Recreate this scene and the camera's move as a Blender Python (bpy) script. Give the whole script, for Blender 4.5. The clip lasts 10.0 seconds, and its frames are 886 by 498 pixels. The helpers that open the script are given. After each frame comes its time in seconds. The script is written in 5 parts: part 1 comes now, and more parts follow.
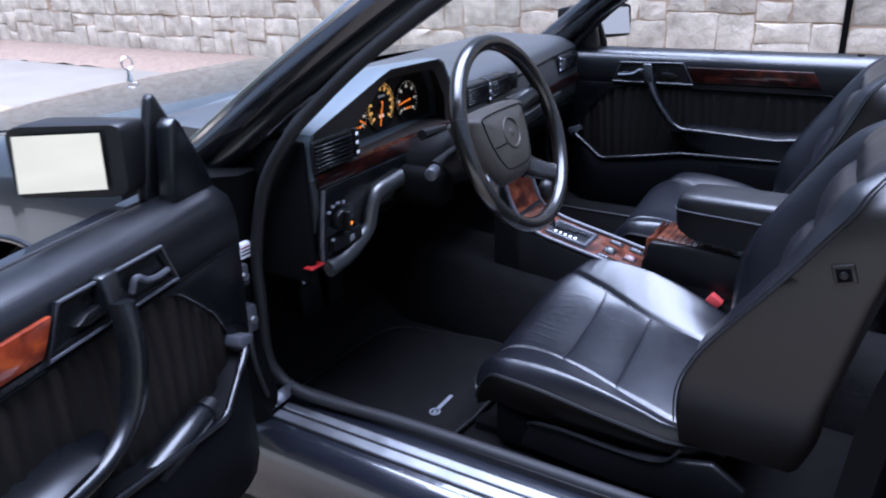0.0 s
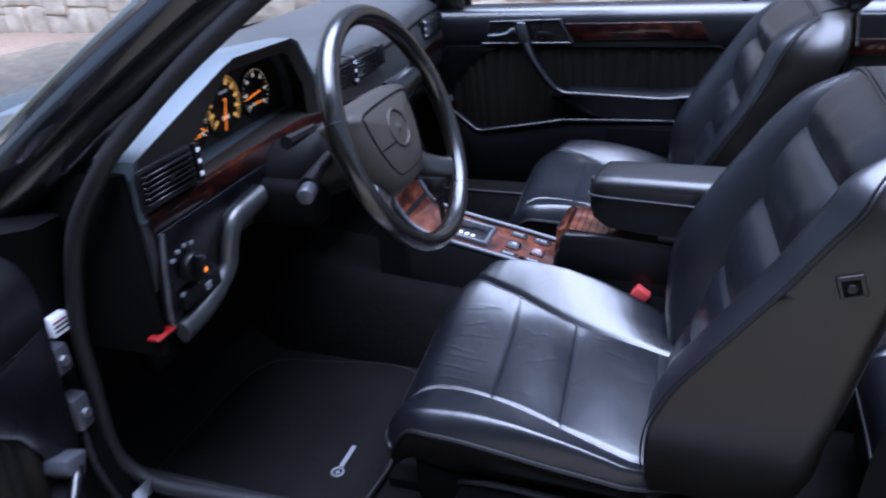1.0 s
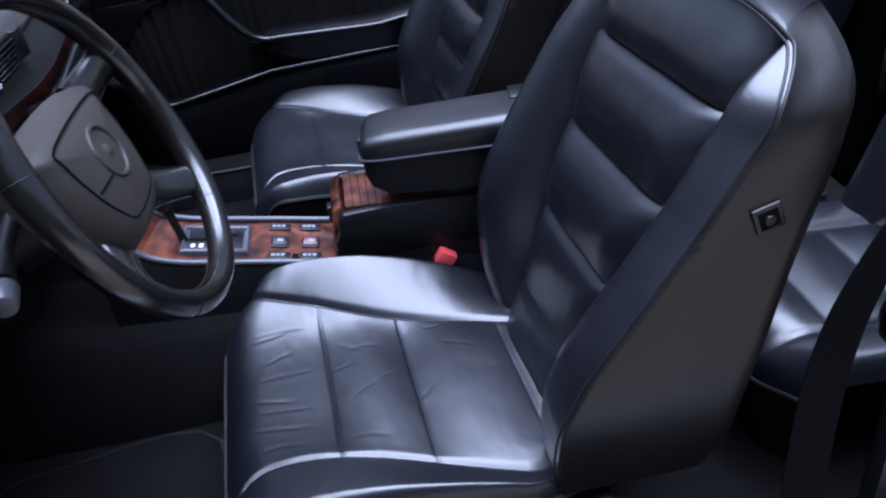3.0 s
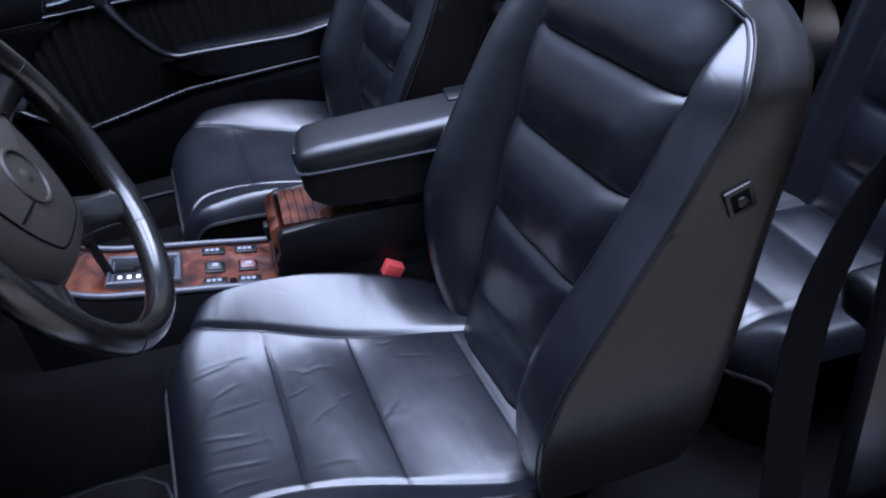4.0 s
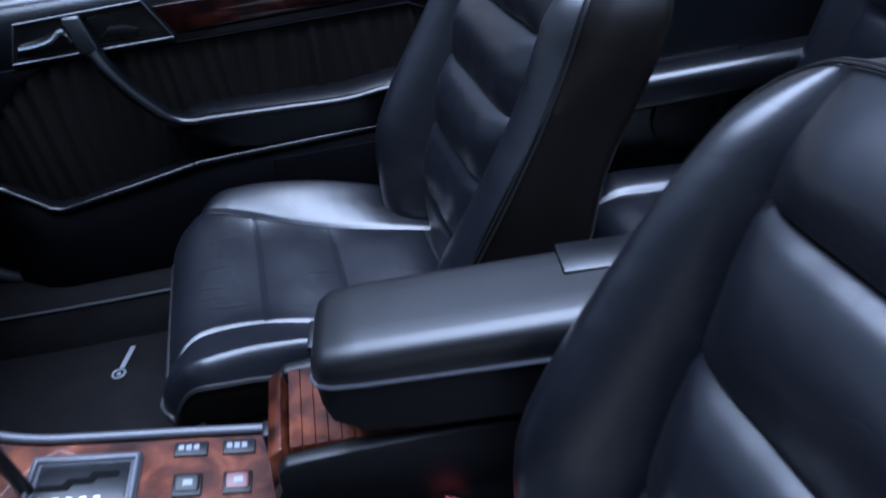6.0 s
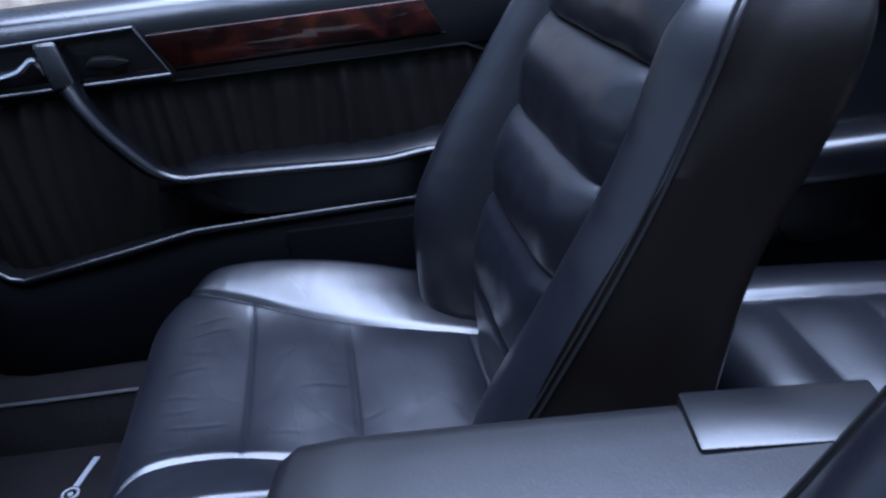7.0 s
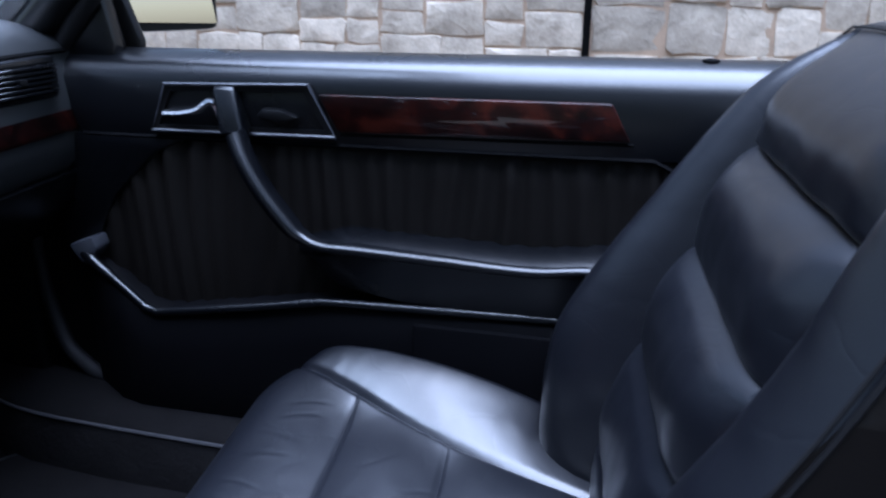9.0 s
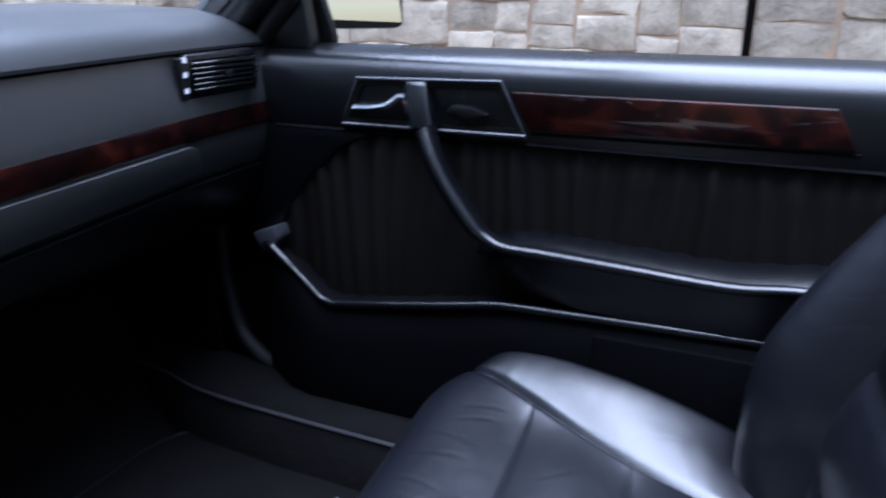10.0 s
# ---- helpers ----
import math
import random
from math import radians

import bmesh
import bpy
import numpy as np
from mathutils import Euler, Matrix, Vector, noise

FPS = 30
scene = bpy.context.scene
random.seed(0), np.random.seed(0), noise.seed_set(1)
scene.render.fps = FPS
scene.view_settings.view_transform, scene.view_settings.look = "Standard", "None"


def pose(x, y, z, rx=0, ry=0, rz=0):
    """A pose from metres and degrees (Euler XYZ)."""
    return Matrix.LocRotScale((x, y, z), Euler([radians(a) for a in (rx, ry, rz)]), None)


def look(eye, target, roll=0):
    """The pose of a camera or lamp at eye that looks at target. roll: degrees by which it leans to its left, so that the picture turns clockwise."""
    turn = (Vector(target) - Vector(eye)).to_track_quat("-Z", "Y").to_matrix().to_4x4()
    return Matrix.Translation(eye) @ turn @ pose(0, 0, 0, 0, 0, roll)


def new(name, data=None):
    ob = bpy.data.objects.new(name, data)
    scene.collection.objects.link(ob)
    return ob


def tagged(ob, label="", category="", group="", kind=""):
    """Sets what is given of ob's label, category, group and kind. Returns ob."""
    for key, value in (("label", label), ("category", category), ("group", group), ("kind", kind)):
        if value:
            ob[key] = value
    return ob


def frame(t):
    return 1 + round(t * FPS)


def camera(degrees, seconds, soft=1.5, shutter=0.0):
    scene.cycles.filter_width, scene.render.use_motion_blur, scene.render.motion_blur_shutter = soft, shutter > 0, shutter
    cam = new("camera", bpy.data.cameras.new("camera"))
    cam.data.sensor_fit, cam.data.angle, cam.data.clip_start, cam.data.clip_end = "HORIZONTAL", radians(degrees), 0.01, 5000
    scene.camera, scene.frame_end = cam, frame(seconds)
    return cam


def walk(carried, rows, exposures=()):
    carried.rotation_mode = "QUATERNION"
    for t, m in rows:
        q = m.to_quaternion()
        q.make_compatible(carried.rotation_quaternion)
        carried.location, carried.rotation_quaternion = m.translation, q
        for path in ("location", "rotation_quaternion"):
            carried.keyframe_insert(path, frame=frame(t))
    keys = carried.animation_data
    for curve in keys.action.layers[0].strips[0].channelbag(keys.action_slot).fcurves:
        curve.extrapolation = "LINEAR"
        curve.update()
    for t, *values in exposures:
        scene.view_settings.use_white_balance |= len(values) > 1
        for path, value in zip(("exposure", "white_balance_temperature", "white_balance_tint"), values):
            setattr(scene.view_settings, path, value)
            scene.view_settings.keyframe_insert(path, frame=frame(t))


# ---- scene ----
cam = camera(60.0, 10.0, soft=2.0, shutter=0.4)
PATH = [
    (0, (0.704, -1.744, 1.275), (-0.278, -0.177, 0.513), -2.1),
    (0.5, (0.606, -1.605, 1.271), (-0.255, 0.006, 0.457), -2.1),
    (1, (0.489, -1.476, 1.259), (-0.134, 0.209, 0.381), -3.8),
    (1.5, (0.401, -1.396, 1.259), (0.069, 0.339, 0.32), -4.3),
    (2, (0.365, -1.333, 1.253), (0.216, 0.395, 0.257), -4.4),
    (2.5, (0.329, -1.247, 1.232), (0.302, 0.454, 0.18), -5.8),
    (3, (0.304, -1.183, 1.229), (0.431, 0.475, 0.118), -8.5),
    (3.2, (0.285, -1.167, 1.228), (0.494, 0.493, 0.132), -8.5),
    (4.3, (0.241, -1.105, 1.198), (0.614, 0.507, 0.076), -9.1),
    (4.5, (0.222, -1.062, 1.216), (0.614, 0.509, 0.042), -9.1),
    (5, (0.259, -0.957, 1.197), (0.547, 0.65, 0.042), -9.8),
    (5.5, (0.319, -0.802, 1.197), (0.528, 0.831, 0.062), -8.3),
    (6, (0.356, -0.616, 1.167), (0.544, 1.045, 0.069), -7.6),
    (6.2, (0.355, -0.53, 1.146), (0.567, 1.114, 0.027), -7.7),
    (7.3, (0.417, -0.317, 1.007), (0.442, 1.498, 0.166), -5.6),
    (7.5, (0.428, -0.307, 1.029), (0.449, 1.508, 0.19), -4.8),
    (8, (0.454, -0.288, 1.045), (0.404, 1.523, 0.198), -1.9),
    (8.5, (0.465, -0.255, 1.036), (0.241, 1.546, 0.195), -1.5),
    (9, (0.463, -0.205, 1.012), (0.031, 1.625, 0.329), 0.4),
    (9.5, (0.435, -0.201, 0.996), (-0.111, 1.62, 0.375), 0.8),
    (10, (0.384, -0.204, 0.985), (-0.356, 1.538, 0.339), 0.7),
]
walk(cam, [(t, look(eye, target, roll)) for t, eye, target, roll in PATH], exposures=[(0.0, 3.08, 6650, 15), (1.5, 2.98, 6500, 16), (3.0, 2.80, 6600, 16), (5.0, 2.64, 6500, 14), (6.2, 2.76, 6150, 9), (7.5, 3.08, 6200, 14), (9.0, 2.92, 6250, 11), (10.0, 2.98, 6600, 12)])

# ---- sky and light ----
world = bpy.data.worlds.new("world")
scene.world = world
world.use_nodes = True
wn = world.node_tree
sky = wn.nodes.new("ShaderNodeTexSky")
sky.sky_type, sky.sun_disc = "NISHITA", False
sky.sun_elevation, sky.sun_rotation = radians(88), radians(90)
sky.dust_density = 2.0
wn.links.new(sky.outputs[0], wn.nodes["Background"].inputs[0])
wn.nodes["Background"].inputs[1].default_value = 0.028
sun = new("sun", bpy.data.lights.new("sun", "SUN"))
sun.data.energy, sun.data.angle, sun.data.color = 3.2, radians(68), (0.545, 0.68, 1.0)
sun.matrix_world = look((0.05, 0.0, 4.0), (0, 0, 0))


# ---- materials ----
def material(name, color, rough, metal=0.0, grain=0.0, grain_scale=300.0, vary=0.25, vary_scale=6.0, coat=0.0, spec=0.5,
             wrinkle=0.0, wrinkle_scale=30.0, wrinkle_depth=0.01, rough_vary=0.12, tint=None, per_object=0.0, crease=0.0):
    """Principled surface with colour variation at two scales, uneven gloss and fine relief."""
    m = bpy.data.materials.new(name)
    m.use_nodes = True
    n, l = m.node_tree.nodes, m.node_tree.links
    b = n["Principled BSDF"]
    tc = n.new("ShaderNodeTexCoord")
    big, fine = n.new("ShaderNodeTexNoise"), n.new("ShaderNodeTexNoise")
    big.inputs["Scale"].default_value, big.inputs["Detail"].default_value = vary_scale, 5
    fine.inputs["Scale"].default_value, fine.inputs["Detail"].default_value = grain_scale, 3
    for t in (big, fine):
        l.new(tc.outputs["Object"], t.inputs["Vector"])
    mix = n.new("ShaderNodeMix")
    mix.data_type = "RGBA"
    lo = [c * (1 - vary) for c in color]
    hi = tint if tint else [min(1, c * (1 + vary)) for c in color]
    mix.inputs["A"].default_value, mix.inputs["B"].default_value = (*lo, 1), (*hi, 1)
    blend = n.new("ShaderNodeMath")
    blend.operation = "MULTIPLY_ADD"
    l.new(fine.outputs[0], blend.inputs[0])
    blend.inputs[1].default_value = 0.4
    l.new(big.outputs[0], blend.inputs[2])
    shift = n.new("ShaderNodeMath")
    shift.operation = "SUBTRACT"
    l.new(blend.outputs[0], shift.inputs[0])
    shift.inputs[1].default_value = 0.2
    l.new(shift.outputs[0], mix.inputs["Factor"])
    out = mix.outputs["Result"]
    if per_object:
        info, hsv = n.new("ShaderNodeObjectInfo"), n.new("ShaderNodeHueSaturation")
        rng = n.new("ShaderNodeMapRange")
        rng.inputs["To Min"].default_value, rng.inputs["To Max"].default_value = 1 - per_object, 1 + per_object
        l.new(info.outputs["Random"], rng.inputs["Value"])
        l.new(rng.outputs[0], hsv.inputs["Value"])
        l.new(out, hsv.inputs["Color"])
        out = hsv.outputs[0]
    l.new(out, b.inputs["Base Color"])
    rr = n.new("ShaderNodeMapRange")
    rr.inputs["To Min"].default_value, rr.inputs["To Max"].default_value = max(0.02, rough - rough_vary), min(1, rough + rough_vary)
    l.new(big.outputs[0], rr.inputs["Value"])
    l.new(rr.outputs[0], b.inputs["Roughness"])
    b.inputs["Metallic"].default_value = metal
    b.inputs["Specular IOR Level"].default_value = spec
    b.inputs["Coat Weight"].default_value, b.inputs["Coat Roughness"].default_value = coat, 0.04
    last = None
    if grain:
        bump = n.new("ShaderNodeBump")
        bump.inputs["Strength"].default_value, bump.inputs["Distance"].default_value = grain, 0.001
        l.new(fine.outputs[0], bump.inputs["Height"])
        last = bump
    if wrinkle:
        wr = n.new("ShaderNodeTexNoise")
        wr.inputs["Scale"].default_value, wr.inputs["Detail"].default_value, wr.inputs["Distortion"].default_value = wrinkle_scale, 4, 0.8
        l.new(tc.outputs["Object"], wr.inputs["Vector"])
        bump = n.new("ShaderNodeBump")
        bump.inputs["Strength"].default_value, bump.inputs["Distance"].default_value = wrinkle, wrinkle_depth
        l.new(wr.outputs[0], bump.inputs["Height"])
        if last:
            l.new(last.outputs[0], bump.inputs["Normal"])
        last = bump
    if crease:
        mp, vo = n.new("ShaderNodeMapping"), n.new("ShaderNodeTexVoronoi")
        mp.inputs["Scale"].default_value = (1.0, 0.45, 1.0)
        vo.feature = "DISTANCE_TO_EDGE"
        vo.inputs["Scale"].default_value = 15
        warp = n.new("ShaderNodeVectorMath")
        warp.operation = "MULTIPLY_ADD"
        l.new(big.outputs["Color"], warp.inputs[0])
        warp.inputs[1].default_value = (0.12, 0.12, 0.12)
        l.new(tc.outputs["Object"], warp.inputs[2])
        l.new(warp.outputs[0], mp.inputs["Vector"])
        l.new(mp.outputs[0], vo.inputs["Vector"])
        cl = n.new("ShaderNodeMapRange")
        cl.inputs["From Max"].default_value = 0.035
        l.new(vo.outputs["Distance"], cl.inputs["Value"])
        bump = n.new("ShaderNodeBump")
        bump.inputs["Strength"].default_value, bump.inputs["Distance"].default_value = crease, 0.002
        l.new(cl.outputs[0], bump.inputs["Height"])
        if last:
            l.new(last.outputs[0], bump.inputs["Normal"])
        last = bump
    if last:
        l.new(last.outputs[0], b.inputs["Normal"])
    return m


def wood_material(name, dark, mid, light, scale):
    """Burr walnut under lacquer: swirled figure with dark eyes."""
    m = bpy.data.materials.new(name)
    m.use_nodes = True
    n, l = m.node_tree.nodes, m.node_tree.links
    b = n["Principled BSDF"]
    tc, mp = n.new("ShaderNodeTexCoord"), n.new("ShaderNodeMapping")
    mp.inputs["Scale"].default_value = (1.0, 1.0, 1.3)
    l.new(tc.outputs["Object"], mp.inputs["Vector"])
    a = n.new("ShaderNodeTexNoise")
    a.inputs["Scale"].default_value, a.inputs["Detail"].default_value, a.inputs["Distortion"].default_value = scale, 5, 1.1
    l.new(mp.outputs[0], a.inputs["Vector"])
    f = n.new("ShaderNodeTexNoise")
    f.inputs["Scale"].default_value, f.inputs["Detail"].default_value, f.inputs["Distortion"].default_value = scale * 7, 4, 1.0
    l.new(mp.outputs[0], f.inputs["Vector"])
    add = n.new("ShaderNodeMath")
    add.operation = "MULTIPLY_ADD"
    l.new(f.outputs[0], add.inputs[0])
    add.inputs[1].default_value = 0.2
    l.new(a.outputs[0], add.inputs[2])
    ramp = n.new("ShaderNodeValToRGB")
    ramp.color_ramp.elements[0].position, ramp.color_ramp.elements[0].color = 0.46, (*dark, 1)
    ramp.color_ramp.elements[1].position, ramp.color_ramp.elements[1].color = 0.80, (*light, 1)
    e = ramp.color_ramp.elements.new(0.62)
    e.color = (*mid, 1)
    l.new(add.outputs[0], ramp.inputs[0])
    l.new(ramp.outputs[0], b.inputs["Base Color"])
    b.inputs["Roughness"].default_value, b.inputs["Specular IOR Level"].default_value = 0.35, 0.15
    b.inputs["Coat Weight"].default_value, b.inputs["Coat Roughness"].default_value = 0.6, 0.03
    return m


def glass_material(name, color, rough=0.0):
    m = bpy.data.materials.new(name)
    m.use_nodes = True
    n, l = m.node_tree.nodes, m.node_tree.links
    clear, shine, mix = n.new("ShaderNodeBsdfTransparent"), n.new("ShaderNodeBsdfGlossy"), n.new("ShaderNodeMixShader")
    clear.inputs["Color"].default_value = (*color, 1)
    shine.inputs["Roughness"].default_value = rough
    mix.inputs[0].default_value = 0.04
    l.new(clear.outputs[0], mix.inputs[1])
    l.new(shine.outputs[0], mix.inputs[2])
    l.new(mix.outputs[0], n["Material Output"].inputs["Surface"])
    return m


def lit_material(name, color, strength):
    m = bpy.data.materials.new(name)
    m.use_nodes = True
    b = m.node_tree.nodes["Principled BSDF"]
    b.inputs["Base Color"].default_value, b.inputs["Emission Color"].default_value = (*color, 1), (*color, 1)
    b.inputs["Emission Strength"].default_value = strength
    return m


LEATHER = material("black_leather", (0.0029, 0.0034, 0.0052), 0.33, grain=0.06, grain_scale=600, vary=0.3, wrinkle=0.03, wrinkle_scale=14, spec=0.62, rough_vary=0.05, crease=0.04)
LEATHER_SIDE = material("side_vinyl", (0.0036, 0.0026, 0.0021), 0.36, grain=0.12, grain_scale=500, vary=0.2, wrinkle=0.04, wrinkle_scale=10, spec=0.45)
PIPING = material("leather_piping", (0.004, 0.004, 0.0045), 0.5, vary=0.2, spec=0.3)
TRIM = material("soft_trim", (0.0015, 0.0018, 0.0026), 0.29, grain=0.14, grain_scale=650, vary=0.15, vary_scale=4, spec=0.52)
ARM_LEATHER = material("armrest_leather", (0.0030, 0.0032, 0.0040), 0.40, grain=0.15, grain_scale=600, vary=0.2, spec=0.5, wrinkle=0.03, wrinkle_scale=14)
POCKET = material("pocket_vinyl", (0.0014, 0.0014, 0.0019), 0.6, grain=0.4, grain_scale=500, vary=0.2, spec=0.05)
# Paler copy of DASH: sky light on the hood put into its colour.
DASH_LIT = material("sky_lit_dash_vinyl", (0.050, 0.066, 0.076), 0.40, grain=0.3, grain_scale=600, vary=0.12, vary_scale=3, spec=1.0)
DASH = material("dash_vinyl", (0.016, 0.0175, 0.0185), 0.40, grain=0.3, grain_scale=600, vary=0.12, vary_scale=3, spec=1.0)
LINING = material("hood_lining", (0.013, 0.0105, 0.009), 0.55, grain=0.3, grain_scale=600, vary=0.15, spec=0.3)
PLASTIC = material("black_plastic", (0.0025, 0.0025, 0.003), 0.42, grain=0.15, grain_scale=500, vary=0.2, spec=0.3)
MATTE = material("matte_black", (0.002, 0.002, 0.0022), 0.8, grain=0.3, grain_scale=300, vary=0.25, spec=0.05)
RIM_GREY = material("grey_plastic", (0.036, 0.038, 0.045), 0.38, grain=0.1, vary=0.15)
CARPET = material("carpet", (0.0062, 0.0058, 0.0060), 0.95, grain=1.0, grain_scale=700, vary=0.4, vary_scale=25, spec=0.03, wrinkle=0.2, wrinkle_scale=60)
FABRIC = material("ruched_leather", (0.0046, 0.0036, 0.0030), 0.5, grain=0.2, grain_scale=400, vary=0.3, spec=0.20)
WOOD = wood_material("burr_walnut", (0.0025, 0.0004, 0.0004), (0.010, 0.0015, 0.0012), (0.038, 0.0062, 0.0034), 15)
# Brighter copy of WOOD: daylight on the open door put into its colour.
WOOD_LIT = wood_material("lit_burr_walnut", (0.03, 0.004, 0.002), (0.16, 0.022, 0.007), (0.34, 0.06, 0.014), 13)
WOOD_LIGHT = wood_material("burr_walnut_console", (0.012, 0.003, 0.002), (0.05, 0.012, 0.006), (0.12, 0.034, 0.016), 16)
CHROME = material("chrome", (0.80, 0.80, 0.81), 0.2, metal=1.0, vary=0.05, rough_vary=0.06)
STEEL = material("brushed_steel", (0.50, 0.51, 0.54), 0.36, metal=1.0, vary=0.15, vary_scale=40, rough_vary=0.1)
PAINT = material("black_paint", (0.006, 0.007, 0.010), 0.25, vary=0.1, coat=1.0, rough_vary=0.05)
RUBBER = material("rubber", (0.008, 0.008, 0.009), 0.62, vary=0.2, grain=0.2, spec=0.25)
WHEEL_LEATHER = material("wheel_leather", (0.006, 0.0052, 0.0046), 0.20, grain=0.15, grain_scale=700, vary=0.25, vary_scale=20, spec=0.75)
PAD = material("airbag_pad", (0.031, 0.026, 0.021), 0.55, grain=0.5, grain_scale=800, vary=0.12, spec=0.4)
RED = material("red_plastic", (0.16, 0.004, 0.004), 0.4, vary=0.1)
PINK = material("buckle_red", (0.42, 0.045, 0.045), 0.4, vary=0.1)
WHITE = material("white_print", (0.75, 0.76, 0.8), 0.6, vary=0.05)
# Faint emission put into the print to brighten the marks.
ORANGE = lit_material("orange_print_glow", (0.95, 0.24, 0.03), 0.10)
AMBER = lit_material("amber_print_glow", (0.88, 0.50, 0.14), 0.07)
PALE = lit_material("pale_print_glow", (0.8, 0.75, 0.66), 0.05)
GREEN = material("green_mark", (0.03, 0.30, 0.06), 0.5)
STITCH = material("stitching", (0.022, 0.022, 0.025), 0.6, vary=0.1)
PRINT = material("grey_print", (0.13, 0.137, 0.155), 0.6, vary=0.1)
MAROON = material("maroon_plastic", (0.06, 0.008, 0.008), 0.4, vary=0.1)
MIRROR = material("mirror_glass", (0.68, 0.66, 0.55), 0.03, metal=1.0, vary=0.02, rough_vary=0.01)
CLEAR_MIRROR = material("clear_mirror_glass", (0.88, 0.88, 0.86), 0.03, metal=1.0, vary=0.02, rough_vary=0.01)
GLASS = glass_material("clear_glass", (0.97, 0.99, 0.98))
DARK_GLASS = material("instrument_face", (0.020, 0.016, 0.014), 0.45, vary=0.15, spec=0.3)
DIAL_FACE = material("dial_face", (0.006, 0.006, 0.006), 0.5, vary=0.15, spec=0.2)
STONE = material("granite", (0.40, 0.33, 0.255), 0.9, grain=0.8, grain_scale=55, vary=0.65, vary_scale=7, spec=0.12, wrinkle=0.6, wrinkle_scale=11, wrinkle_depth=0.016, tint=(0.70, 0.61, 0.49), per_object=0.25)
MORTAR = material("mortar", (0.36, 0.26, 0.18), 0.95, grain=0.8, grain_scale=80, vary=0.4, vary_scale=7)
ASPHALT = material("asphalt", (0.055, 0.050, 0.045), 0.9, grain=1.0, grain_scale=140, vary=0.3, vary_scale=2.5)
GRAVEL = material("aggregate", (0.08, 0.06, 0.042), 0.9, grain=1.0, grain_scale=90, vary=0.9, vary_scale=75, tint=(0.27, 0.21, 0.15))
MULCH = material("mulch", (0.17, 0.115, 0.082), 0.95, grain=1.0, grain_scale=60, vary=0.55, vary_scale=18, wrinkle=1.0, wrinkle_scale=25)
KERB = material("kerb_paint", (0.22, 0.15, 0.07), 0.85, grain=0.6, grain_scale=60, vary=0.4, vary_scale=6)
HEDGE_SCREEN = material("hedge_screen", (0.035, 0.045, 0.022), 0.9, grain=1.0, grain_scale=12, vary=0.7, vary_scale=2.0, wrinkle=1.0, wrinkle_scale=3)
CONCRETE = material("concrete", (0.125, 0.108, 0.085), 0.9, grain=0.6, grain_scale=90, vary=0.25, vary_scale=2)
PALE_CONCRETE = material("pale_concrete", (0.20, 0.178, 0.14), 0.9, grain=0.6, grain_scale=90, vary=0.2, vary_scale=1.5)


# ---- building helpers ----
def finish(bm, angle=38):
    bmesh.ops.recalc_face_normals(bm, faces=bm.faces)
    lim = radians(angle)
    for f in bm.faces:
        f.smooth = True
    for e in bm.edges:
        e.smooth = len(e.link_faces) == 2 and e.calc_face_angle(0) < lim


def part(name, bm, mat, parent, label="", angle=38, m=None):
    """One mesh object under a thing or a part."""
    if m is not None:
        bm.transform(m)
    finish(bm, angle)
    me = bpy.data.meshes.new(name)
    bm.to_mesh(me)
    bm.free()
    me.materials.append(mat)
    ob = new(name, me)
    if parent is not None:
        ob.parent = parent
        if parent.parent is None:
            ob.matrix_parent_inverse = Matrix.Translation(parent.location).inverted()
    if label:
        ob["label"] = label
    return ob


def thing(name, label, category, at=(0, 0, 0), group="", kind=""):
    ob = new(name)
    ob.empty_display_size = 0.05
    ob.location = at
    return tagged(ob, label, category, group, kind)


def rbox(x0, x1, y0, y1, z0, z1, b=0.005, segs=2, bm=None):
    """A box with rounded edges, between two corners."""
    own = bmesh.new()
    bmesh.ops.create_cube(own, size=1)
    bmesh.ops.transform(own, verts=own.verts, matrix=Matrix.Translation(((x0 + x1) / 2, (y0 + y1) / 2, (z0 + z1) / 2)) @ Matrix.Diagonal((abs(x1 - x0), abs(y1 - y0), abs(z1 - z0), 1)))
    if b > 0:
        bmesh.ops.bevel(own, geom=own.edges[:], offset=min(b, 0.49 * min(abs(x1 - x0), abs(y1 - y0), abs(z1 - z0))), segments=segs, profile=0.5, affect="EDGES")
    return merge(bm, own)


def merge(bm, own):
    if bm is None:
        return own
    me = bpy.data.meshes.new("tmp")
    own.to_mesh(me)
    own.free()
    bm.from_mesh(me)
    bpy.data.meshes.remove(me)
    return bm


def prism(pts, a, b, to, bevel=0.0, segs=2, bm=None):
    """A polygon of (u, v) swept from a to b; to(u, v, w) gives the place."""
    own = bmesh.new()
    lo = [own.verts.new(to(u, v, a)) for u, v in pts]
    hi = [own.verts.new(to(u, v, b)) for u, v in pts]
    own.faces.new(lo)
    own.faces.new(hi[::-1])
    k = len(pts)
    for i in range(k):
        own.faces.new((lo[i], hi[i], hi[(i + 1) % k], lo[(i + 1) % k]))
    bmesh.ops.recalc_face_normals(own, faces=own.faces)
    if bevel:
        bmesh.ops.bevel(own, geom=own.edges[:], offset=bevel, segments=segs, profile=0.5, affect="EDGES", clamp_overlap=True)
    return merge(bm, own)


